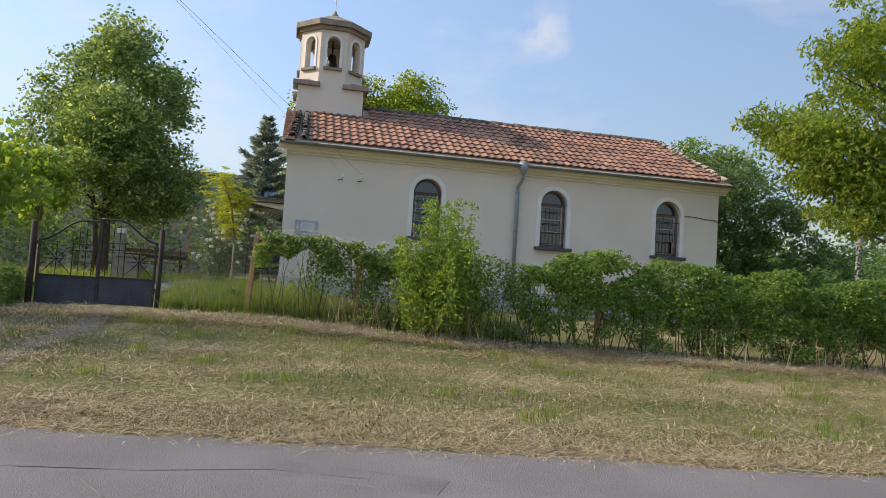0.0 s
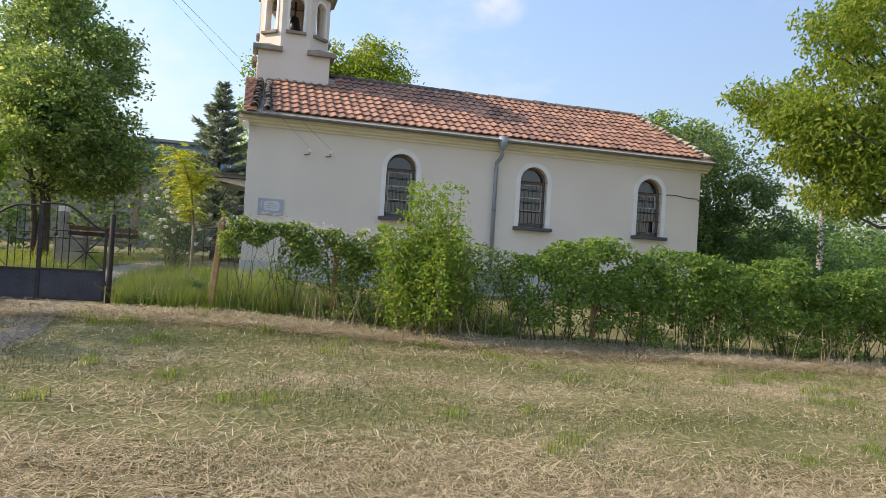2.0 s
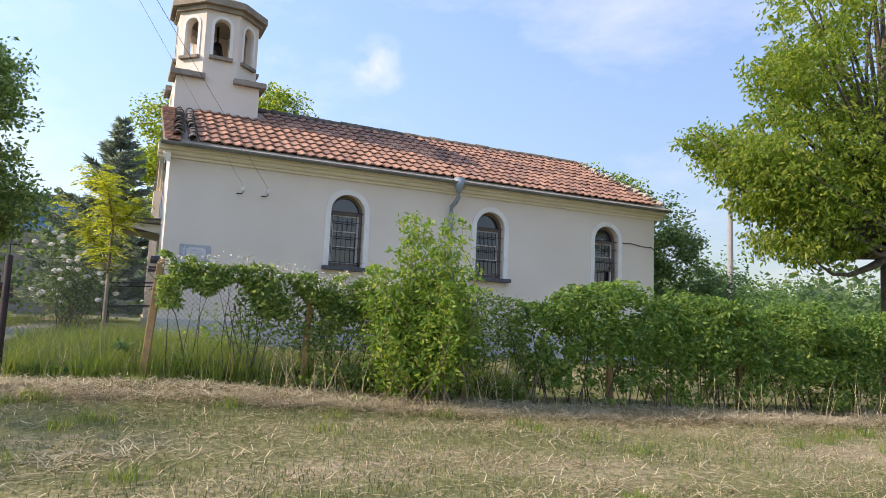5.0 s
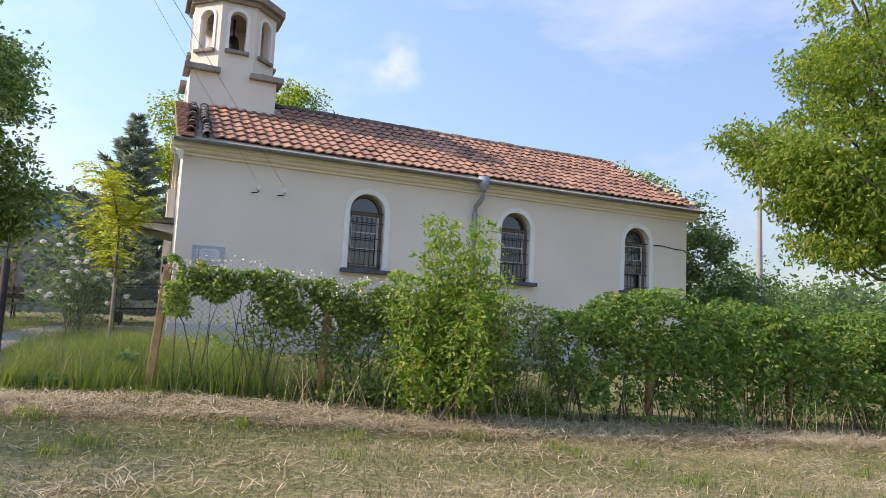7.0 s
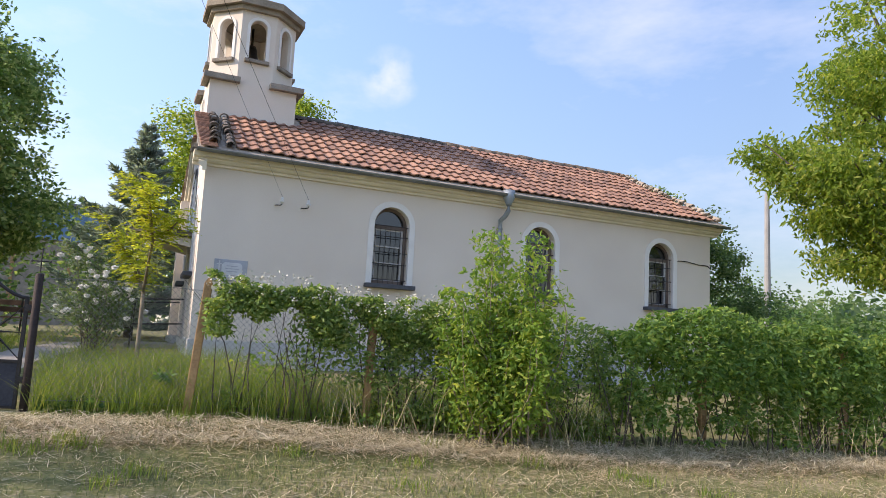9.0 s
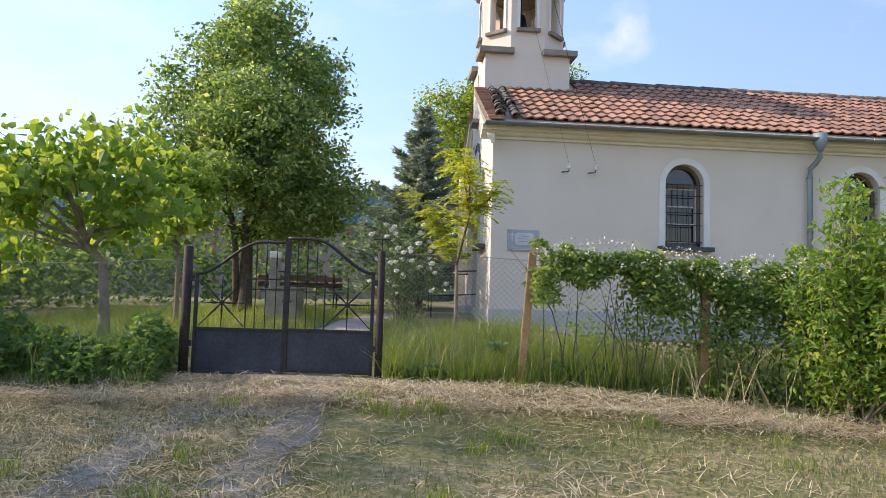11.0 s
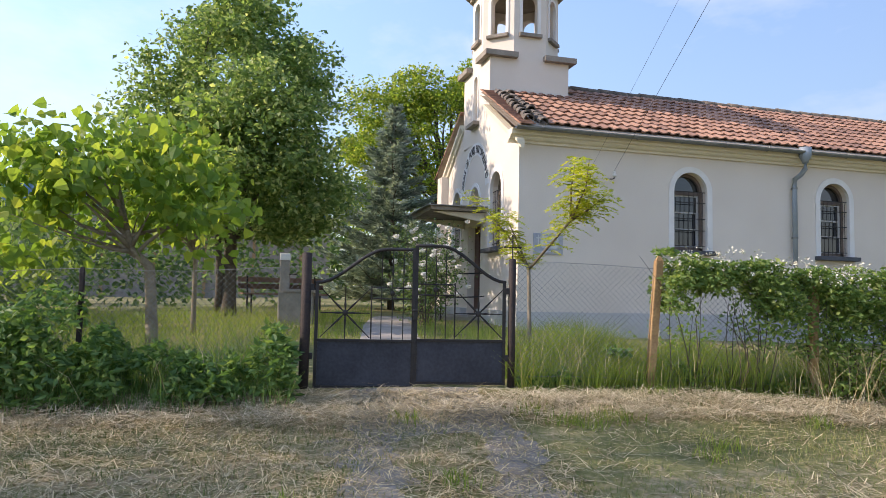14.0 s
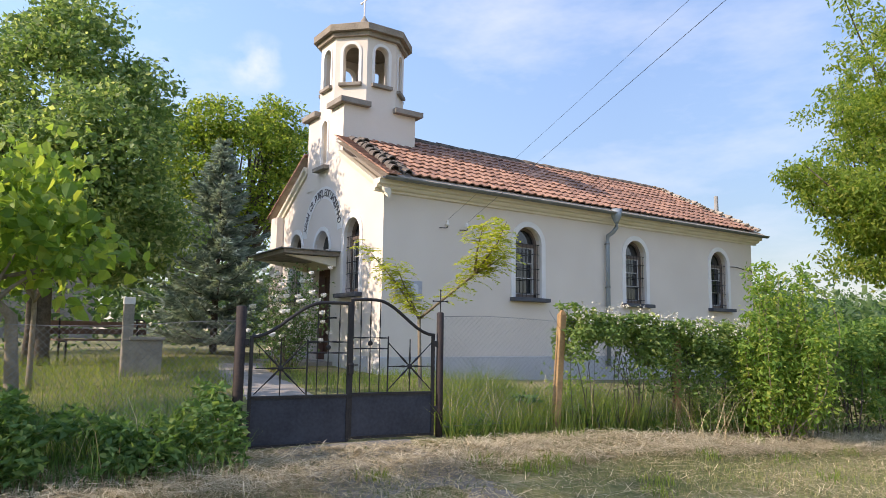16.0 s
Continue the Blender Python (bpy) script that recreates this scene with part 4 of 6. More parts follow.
# ---- gate, posts and wire fence ----
GD = Vector((1, -0.178, 0)).normalized()           # along the fence


def fence_m(x, z=0.0, rz=0.0):
    """A pose at x on the fence line, its x axis along the fence."""
    return Matrix.Translation((x, fence_y(x), z)) @ Matrix.Rotation(math.atan2(GD.y, GD.x) + rz, 4, "Z")


def gate_leaf(x_hinge, width, mirror, rz, label, pt):
    """One leaf of the gate: frame, sheet panel, swept top rail, bars and star; the hinge is at x = 0, the sheet ends at pt."""
    g = thing("metal_gate", fence_m(x_hinge, 0.0, rz), label, "gate", "gate leaves")
    s = -1 if mirror else 1
    w = width
    bm = bmesh.new()
    box(bm, (s * w / 2, 0, 0.05 + (pt - 0.05) / 2), (w - 0.03, 0.012, pt - 0.05), bevel=0.003)
    part("sheet_panel", bm, M_GATE, g, "blue-black painted sheet")
    for x, top in ((0.018, 1.18), (w - 0.018, 1.57)):
        bm = bmesh.new()
        box(bm, (s * x, 0, (0.03 + top) / 2), (0.036, 0.036, top - 0.03), bevel=0.003)
        part("stile", bm, M_IRON, g)
    for z in (0.05, pt + 0.01):
        bm = bmesh.new()
        box(bm, (s * w / 2, -0.012, z), (w - 0.04, 0.03, 0.03), bevel=0.003)
        part("rail", bm, M_IRON, g)
    bm = bmesh.new()
    pts = []
    for k in range(15):
        q = k / 14
        pts.append((s * q * w, 0, 1.18 + 0.39 * (0.5 - 0.5 * math.cos(math.pi * min(q / 0.72, 1)))))
    tube(bm, pts, 0.019, 7)
    part("top_rail", bm, M_IRON, g, "swept iron top rail", True)

    def top(q):
        return 1.18 + 0.39 * (0.5 - 0.5 * math.cos(math.pi * min(q / 0.72, 1)))

    for q in (0.56, 0.66, 0.77, 0.88):
        bm = bmesh.new()
        hi = top(q) - 0.02 if q != 0.56 else 1.14
        pts = [(s * q * w, 0, z) for z in (pt + 0.02, hi - 0.30, hi - 0.22, hi - 0.14, hi)]
        tube(bm, pts, [0.006, 0.006, 0.011, 0.006, 0.004], 6)
        part("bar", bm, M_IRON, g)
    bm = bmesh.new()
    tube(bm, [(s * 0.56 * w, 0, pt + 0.02), (s * 0.56 * w, 0, 1.16)], 0.009, 6)
    part("bar", bm, M_IRON, g)
    for z in (1.02, 1.14):
        bm = bmesh.new()
        tube(bm, [(s * w * q, 0, z) for q in (0.56, 0.64, 0.70, 0.76, 0.86, 0.98)], [0.006, 0.011, 0.006, 0.006, 0.011, 0.006], 6)
        part("cross_bar", bm, M_IRON, g)
    cx, cz = s * 0.30 * w, pt + 0.31
    for k in range(8):
        a = math.pi / 4 * k
        d = Vector((math.cos(a), 0, math.sin(a)))
        ln = min(0.27 / max(abs(d.x), 1e-3) if abs(d.x) > 0.3 else 9, (0.29 if d.z < 0 else 0.31) / max(abs(d.z), 1e-3))
        bm = bmesh.new()
        tube(bm, [Vector((cx, 0, cz)) + d * ln * q for q in (0.08, 0.3, 0.5, 0.75, 1.0)], [0.007, 0.014, 0.008, 0.006, 0.006], 6)
        part("star_ray", bm, M_IRON, g)
    bm = bmesh.new()
    bmesh.ops.create_uvsphere(bm, u_segments=10, v_segments=6, radius=0.034, matrix=Matrix.Translation((cx, 0, cz)) @ Matrix.Diagonal((1, 0.5, 1, 1)))
    part("star_boss", bm, M_IRON, g, "", True)
    for q, z in ((0.77, 1.08),):
        bm = bmesh.new()
        bmesh.ops.create_uvsphere(bm, u_segments=10, v_segments=6, radius=0.03, matrix=Matrix.Translation((s * q * w, 0, z)) @ Matrix.Diagonal((1, 0.5, 1, 1)))
        part("rosette", bm, M_IRON, g, "", True)
    return g


GX0, GX1 = -4.27, -2.01
gl = gate_leaf(GX0 + 0.10, 1.10, False, 0.0, "blue-black iron gate leaf with swept top, closed", 0.545)
gr = gate_leaf(GX1 - 0.07, 1.03, True, 0.0, "blue-black iron gate leaf with star bars, closed", 0.51)
gl.location.z, gr.location.z = -0.03, 0.02
bm = bmesh.new()
box(bm, (-0.02, -0.03, 0.80), (0.05, 0.05, 0.12), bevel=0.006)
tube(bm, [(-0.06, -0.05, 0.84), (0.05, -0.05, 0.84)], 0.008, 6)
part("latch", bm, M_IRON, gr, "small iron latch", m=Matrix.Translation((-1.0, 0, 0)))


def gate_post(x, z0, z1, r, lean, cross, label):
    g = thing("gate_post", fence_m(x, 0) @ Matrix.Rotation(lean, 4, "Y"), label, "post", "gate posts")
    bm = bmesh.new()
    tube(bm, [(0, 0, z0 - 0.2), (0, 0, z0 + 0.5), (0, 0, z1 - 0.01), (0, 0, z1)], [r, r, r, r * 0.7], 12)
    part("pole", bm, M_POST, g, "", True)
    for z in (0.35, 1.1):
        bm = bmesh.new()
        box(bm, ((0.06 if x < -3 else -0.06), -0.01, z), (0.06, 0.03, 0.07), bevel=0.006)
        part("hinge", bm, M_IRON, g)
    if cross:
        bm = bmesh.new()
        tube(bm, [(0, 0, z1 - 0.02), (0, 0, z1 + 0.26)], 0.007, 6)
        tube(bm, [(-0.09, 0, z1 + 0.13), (0.09, 0, z1 + 0.13)], 0.007, 6)
        for p in ((0, 0.26), (-0.09, 0.13), (0.09, 0.13)):
            bmesh.ops.create_icosphere(bm, subdivisions=1, radius=0.014, matrix=Matrix.Translation((p[0], 0, z1 + p[1])))
        part("cross", bm, M_IRON, g, "thin iron cross")
    return g


gate_post(GX0, 0.0, 1.48, 0.055, 0.0, False, "thick dark steel gate post without a cross")
gate_post(GX1, 0.05, 1.47, 0.042, 0.0, True, "dark steel gate post with a thin cross")


def fence_post(x, h, lean, material, label, w=0.09):
    base = ground(x, fence_y(x))
    g = thing("fence_post", fence_m(x, base - 0.15) @ Matrix.Rotation(lean, 4, "Y"), label, "post", "fence posts")
    bm = bmesh.new()
    box(bm, (0, 0, (h + 0.1) / 2), (w, w, h + 0.1), bevel=0.012)
    part("shaft", bm, material, g)
    bm = bmesh.new()
    r = bmesh.ops.create_cone(bm, cap_ends=True, segments=4, radius1=w * 0.62, radius2=0.02, depth=0.05, matrix=Matrix.Translation((0, 0, h + 0.125)) @ Matrix.Rotation(math.pi / 4, 4, "Z"))
    part("cap", bm, material, g)
    return g


fence_post(-0.44, 1.50, 0.075, M_RUST, "square fence post with ochre weathered face, leaning")
for x, l in ((1.5, 0.03), (3.7, -0.02), (5.9, 0.0), (8.1, 0.02)):
    fence_post(x, 1.42, l, M_RUST, "square ochre fence post among leaves")
for x, l in ((-6.6, 0.0), (-8.9, 0.02)):
    fence_post(x, 1.35, l, M_POST, "thin dark fence post in weeds", 0.05)


def chain_link(x0, x1, z0, z1, label):
    """A wire net of crossing bent wires with two line wires."""
    g = thing("wire_fence", None, label, "fence")
    pitch, r = 0.066, 0.0019
    h = z1 - z0
    verts, faces = [], []

    def wire(p, q, rad=r):
        d = (q - p).normalized()
        a = GD.cross(d)
        if a.length < 0.1:
            a = Vector((0, 0, 1))
        a.normalize()
        b = d.cross(a)
        i = len(verts)
        for c in (p, q):
            for k in range(3):
                t = 2 * math.pi * k / 3
                verts.append(c + rad * (math.cos(t) * a + math.sin(t) * b))
        for k in range(3):
            faces.append((i + k, i + (k + 1) % 3, i + 3 + (k + 1) % 3, i + 3 + k))

    def at(u, z):
        x = x0 + u * GD.x
        zz = lerp(FENCE_BASE, x)
        sag = 0.02 * math.sin(u * 2.7)
        return Vector((x, fence_y(x), zz + z + sag)) + Vector((0, 1, 0)) * (0.012 * math.sin(u * 9 + z * 5))

    ln = (x1 - x0) / GD.x
    n = int((ln + h) / pitch)
    for i in range(n):
        for sgn in (1, -1):
            u0 = i * pitch - (h if sgn > 0 else 0)
            pa, pb = (u0, z0), (u0 + h, z1)
            if sgn < 0:
                pa, pb = (u0, z1), (u0 + h, z0)
                pa, pb = (i * pitch - h, z1), (i * pitch, z0)
            (ua, za), (ub, zb) = pa, pb
            if ub <= 0 or ua >= ln:
                continue
            if ua < 0:
                za += (zb - za) * (0 - ua) / (ub - ua)
                ua = 0
            if ub > ln:
                zb = za + (zb - za) * (ln - ua) / (ub - ua)
                ub = ln
            um, zm = (ua + ub) / 2, (za + zb) / 2
            wire(at(ua, za), at(um, zm))
            wire(at(um, zm), at(ub, zb))
    put("net", mesh_of("net", verts, faces, M_WIRE), g)
    for z in (z0 + 0.02, z1):
        bm = bmesh.new()
        tube(bm, [at(u, z) for u in np.linspace(0, ln, 14)], 0.003, 4)
        part("line_wire", bm, M_WIRE, g)
    return g


chain_link(GX1 + 0.04, 4.6, 0.06, 1.36, "sagging galvanised chain-link fence beside the gate")
chain_link(-9.6, GX0 - 0.05, 0.06, 1.30, "galvanised chain-link fence behind tall weeds")


# ---- foliage ----
def snake(p0, p1, bend, n=6, seed=0):
    """Points of a bent limb from p0 to p1."""
    r = np.random.default_rng(seed)
    p0, p1 = np.array(p0, float), np.array(p1, float)
    k = np.linspace(0, 1, n)[:, None]
    off = r.normal(size=3) * bend * np.linalg.norm(p1 - p0)
    return [tuple(p) for p in p0 + (p1 - p0) * k + np.sin(k * math.pi) * off]


def leafy_tree(name, base, trunk_r, fork_z, lobes, clumps, per, size, leaf, bark, label, seed, clump_r=0.42, droop=0.2, category="tree", limbs=26, aspect=0.55, trunk_lean=(0, 0), broad=False):
    """A tree: trunk, limbs to the clumps, and a crown of many leaves in clumps within uneven lobes (x, y, z, rx, ry, rz, share)."""
    r = np.random.default_rng(seed)
    g = thing(name, None, label, category)
    shares = np.array([l[6] for l in lobes], float)
    pick = r.choice(len(lobes), clumps, p=shares / shares.sum())
    cen = []
    for i in pick:
        l = lobes[i]
        d = r.normal(size=3)
        d /= np.linalg.norm(d)
        q = r.uniform(0.35, 1.0) ** 0.5
        wob = 1 + 0.22 * noise.noise(Vector((d[0] * 1.9 + seed, d[1] * 1.9, d[2] * 1.9)))
        cen.append(np.array(l[:3]) + d * np.array(l[3:6]) * q * wob)
    cen = np.array(cen)
    pts = []
    for c in cen:
        k = int(per * r.uniform(0.5, 1.4))
        rad = clump_r * r.uniform(0.6, 1.35)
        o = r.normal(size=(k, 3))
        o *= (r.uniform(0, 1, k) ** 0.45 / np.linalg.norm(o, axis=1))[:, None] * rad * np.array([1.25, 1.25, 0.75])
        pts.append(c + o)
    pts = np.concatenate(pts)
    cloud("crown", leaves(pts, size, 0.4, droop, 0.3, aspect, seed + 1, broad), leaf, g)
    bm = bmesh.new()
    b = Vector(base)
    topc = cen[:, 2].max()
    tops = Vector((lobes[0][0] + trunk_lean[0], lobes[0][1] + trunk_lean[1], lobes[0][2] + lobes[0][5] * 0.6))
    tp = [b - Vector((0, 0, 0.2)), b + Vector((0, 0, 0.25)), Vector((b.x + (tops.x - b.x) * 0.12, b.y + (tops.y - b.y) * 0.12, fork_z)), b.lerp(tops, 0.55), tops]
    tube(bm, tp, [trunk_r * 1.35, trunk_r, trunk_r * 0.82, trunk_r * 0.5, trunk_r * 0.12], 10)
    part("trunk", bm, bark, g, "", True)
    bm = bmesh.new()
    order = r.permutation(len(cen))[:limbs]
    for j in order:
        c = cen[j]
        h = fork_z + (c[2] - fork_z) * 0.35 * r.uniform(0.3, 1.2)
        h = min(max(h, fork_z * 0.9), tops.z)
        k = (h - b.z) / max(tops.z - b.z, 0.1)
        s = b.lerp(tops, min(max(k, 0), 1))
        tube(bm, snake(s, c, 0.08, 6, int(j)), [trunk_r * 0.42, trunk_r * 0.32, trunk_r * 0.22, trunk_r * 0.15, trunk_r * 0.09, trunk_r * 0.04], 6)
    tagged(part("branchwork", bm, bark, g, "", True), kind="stuff")
    return g


gz = ground(-5.26, 4.39)
# the last lobe is added towards the road only to shade the church front
leafy_tree("linden_tree", (-5.26, 4.39, gz), 0.17, 2.0,
           [(-5.35, 4.4, 5.6, 1.9, 1.9, 2.6, 5), (-4.2, 4.2, 5.2, 1.3, 1.4, 2.3, 3), (-6.5, 4.3, 4.6, 1.3, 1.3, 1.5, 2.2), (-5.2, 4.4, 3.1, 2.5, 2.1, 1.0, 3.4), (-5.4, 4.3, 7.6, 0.9, 0.9, 0.8, 0.9), (-4.0, 4.3, 3.4, 1.5, 1.5, 1.0, 1.6), (-4.9, 2.6, 4.4, 1.4, 1.3, 1.5, 2.4)],
           700, 84, 0.125, L_LINDEN, M_BARK, "tall dense linden tree with dark green crown", 11, 0.42, 0.3)
bm = bmesh.new()
tube(bm, snake((-5.5, 4.5, gz - 0.1), (-6.1, 4.6, 4.2), 0.03, 6, 3), [0.09, 0.08, 0.07, 0.06, 0.05, 0.03], 8)
part("second_trunk", bm, M_BARK, bpy.data.objects["linden_tree"], "", True)

# never in view: added only to throw dappled shade over verge and drive
leafy_tree("unseen_shade_tree", (-15.6, -5.4, ground(-15.6, -5.4)), 0.16, 2.0,
           [(-15.6, -5.4, 4.8, 2.0, 2.2, 2.2, 3), (-14.2, -5.9, 3.6, 1.4, 1.5, 1.1, 1.0), (-15.4, -5.2, 7.0, 1.4, 1.5, 1.2, 1.4)],
           95, 50, 0.14, L_LINDEN, M_BARK, "unseen leafy tree added to cast shade on the drive", 15, 0.42, 0.3)
gz = ground(-6.12, -2.0)
leafy_tree("catalpa_tree", (-6.12, -2.0, gz), 0.085, 1.35,
           [(-6.7, -2.1, 2.35, 1.3, 1.1, 0.75, 4), (-5.6, -1.9, 2.2, 0.75, 0.8, 0.65, 2), (-7.3, -2.0, 2.8, 0.9, 0.8, 0.55, 1.6), (-6.2, -2.0, 3.2, 0.55, 0.5, 0.4, 0.8), (-8.3, -2.0, 2.1, 1.2, 1.0, 0.9, 2.4)],
           125, 21, 0.15, L_CATALPA, M_BARK_L, "young catalpa tree with big bright heart-shaped leaves", 21, 0.40, 1.0, aspect=0.85, limbs=15, broad=True)
leafy_tree("young_tree", (-5.75, 0.4, ground(-5.75, 0.4)), 0.045, 1.5,
           [(-5.8, 0.4, 2.7, 0.7, 0.7, 0.9, 2), (-6.3, 0.5, 3.2, 0.5, 0.5, 0.5, 1), (-7.0, 1.0, 3.0, 0.9, 0.8, 0.8, 1)],
           80, 34, 0.13, L_CATALPA, M_BARK_L, "slender young tree with light green leaves", 27, 0.30, 0.7, limbs=22, broad=True, aspect=0.8)

WX, WY = -1.9, -2.1
leafy_tree("walnut_tree", (20.2 + WX, -0.6 + WY, ground(18.7, -2.7)), 0.30, 3.4,
           [(x + WX, y + WY, z, a, b, c, q) for x, y, z, a, b, c, q in
            ((20.3, -0.5, 8.6, 3.5, 3.4, 4.0, 6), (17.2, -0.3, 6.1, 1.7, 1.7, 1.0, 1.7), (17.2, -0.6, 9.2, 1.4, 1.4, 1.3, 1.0), (21, -1.0, 5.4, 3.4, 2.6, 1.2, 2.4), (18.4, -0.8, 12.0, 1.7, 1.9, 1.9, 1.5), (15.6, 0.2, 5.5, 1.4, 1.1, 0.5, 0.8), (16.8, -0.8, 4.2, 1.4, 1.2, 0.45, 0.6), (14.8, 0.6, 6.0, 0.8, 0.8, 0.35, 0.3), (19.2, -0.6, 4.5, 2.4, 2.0, 0.9, 2.0), (18.0, -0.3, 7.6, 1.5, 1.5, 1.5, 1.4), (18.2, 0.4, 3.6, 1.6, 1.4, 0.5, 0.8), (16.2, -0.5, 4.7, 1.5, 1.3, 0.8, 1.6), (15.3, -0.4, 5.3, 1.0, 1.0, 0.5, 0.7), (17.0, -0.6, 3.4, 1.4, 1.2, 0.5, 0.8), (16.4, -0.4, 7.6, 1.0, 1.0, 0.8, 0.7))],
           900, 66, 0.15, L_ACACIA, M_BARK, "big spreading walnut tree with drooping yellow-green leaves", 31, 0.44, 0.9, limbs=110, aspect=0.40)
leafy_tree("ash_tree", (5.6, 24.0, 0.6), 0.32, 4.0,
           [(5.5, 24, 9.4, 3.4, 2.6, 3.8, 5), (2.6, 23.5, 8.2, 2.6, 2.4, 3.4, 3.6), (7.9, 24, 10.2, 1.7, 2.0, 2.4, 2), (3.6, 24, 12.0, 1.5, 1.5, 1.4, 1.2), (0.8, 24, 7.0, 2.0, 2.0, 3.0, 2), (6.7, 24, 12.3, 1.5, 1.6, 1.5, 1.4), (1.2, 24, 10.9, 1.4, 1.5, 1.5, 1.2)],
           560, 84, 0.185, L_ACACIA, M_BARK, "tall bright green ash tree behind the church", 41, 0.66, 0.3, limbs=60)
leafy_tree("plum_thicket", (18.4, 8.0, ground(18.4, 8)), 0.16, 1.6,
           [(18.4, 8, 4.6, 2.6, 2.0, 2.3, 4), (16.4, 7.6, 5.2, 1.6, 1.6, 1.7, 2), (20.4, 8.2, 3.6, 2.0, 1.8, 2.2, 2.6), (17.0, 7.5, 2.4, 2.4, 1.6, 1.9, 2.4), (15.0, 7.0, 3.6, 1.4, 1.4, 2.4, 2.0), (14.4, 6.6, 2.0, 1.0, 1.2, 1.6, 1.2), (23, 8.5, 2.4, 2.2, 1.6, 1.6, 1.6)],
           430, 90, 0.15, L_DARK, M_BARK, "dark leafy thicket tree beside the church", 51, 0.55, 0.4, limbs=20)
leafy_tree("poplar_tree", (17.8, 10.5, ground(17.8, 10.5)), 0.15, 2.5,
           [(17.8, 10.5, 6.2, 1.5, 1.4, 2.0, 3), (19.6, 10.3, 6.6, 1.4, 1.3, 1.4, 2)],
           170, 60, 0.18, L_LINDEN, M_BARK, "mid-green tree rising behind the roof end", 57, 0.5, 0.3, limbs=14)


def spruce(base, h, rad, label, seed):
    """A blue spruce: whorls of drooping boughs that carry short needle sprigs."""
    r = np.random.default_rng(seed)
    g = thing("blue_spruce", None, label, "tree")
    b = np.array(base)
    bm = bmesh.new()
    tube(bm, [b + np.array((0, 0, z)) for z in (-0.2, 0.4, h * 0.5, h)], [0.11, 0.10, 0.06, 0.008], 8)
    bo = bmesh.new()
    pts, dirs = [], []
    z = 0.35
    while z < h - 0.15:
        k = 1 - z / h
        rr = rad * k ** 1.05 + 0.05
        n = int(4 + 8 * k)
        a0 = r.uniform(0, 6.28)
        for i in range(n):
            a = a0 + 2 * math.pi * i / n + r.uniform(-0.25, 0.25)
            ln = rr * r.uniform(0.62, 1.15)
            d = np.array((math.cos(a), math.sin(a), 0))
            lift = r.uniform(0.10, 0.28) + 0.5 * (1 - k) ** 2
            tip = b + np.array((0, 0, z)) + d * ln + np.array((0, 0, ln * lift))
            if tip[0] > -0.30 and tip[1] < 6.8:
                continue
            root = b + np.array((0, 0, z))
            mid = (root + tip) / 2 - np.array((0, 0, 0.10 * ln))
            tube(bo, [root, mid, tip], [0.018, 0.012, 0.004], 4)
            m = int(55 + 150 * ln)
            q = r.uniform(0.12, 1.0, m)[:, None]
            p = (1 - q) ** 2 * root + 2 * q * (1 - q) * mid + q * q * tip
            side = np.array((-d[1], d[0], 0))
            s = r.uniform(-1, 1, m)[:, None] * (0.06 + 0.24 * ln * (1 - q) ** 0.6 * (q ** 0.3))
            p = p + side * s + np.array((0, 0, 1)) * r.uniform(-0.05, 0.03, m)[:, None] - np.array((0, 0, 1)) * np.abs(s) * 0.25
            pts.append(p)
            dd = d * 0.9 + side * np.sign(s) * 0.8 + r.normal(size=(m, 3)) * 0.35 + np.array((0, 0, 0.25))
            dirs.append(dd / np.linalg.norm(dd, axis=1)[:, None])
        z += 0.24 + 0.17 * k
    p, d = np.concatenate(pts), np.concatenate(dirs)
    n = len(p)
    ln = r.uniform(0.11, 0.24, n)[:, None]
    s1 = np.cross(d, r.normal(size=(n, 3)))
    s1 /= np.linalg.norm(s1, axis=1)[:, None]
    s2 = np.cross(d, s1)
    w = 0.026
    v = np.stack([p - s1 * w, p + s1 * w, p + d * ln, p - s2 * w, p + s2 * w], 1).reshape(-1, 3)
    i = np.arange(n)[:, None] * 5
    f = np.concatenate([i + [0, 1, 2], i + [3, 4, 2]], 0)
    cloud("needles", (v, f), L_SPRUCE, g)
    part("trunk", bm, M_BARK, g, "", True)
    tagged(part("branchwork", bo, M_BARK, g, "", True), kind="stuff")
    return g


spruce((-0.90, 7.5, ground(-0.90, 7.5)), 5.95, 2.7, "blue-grey spruce with drooping boughs", 61)


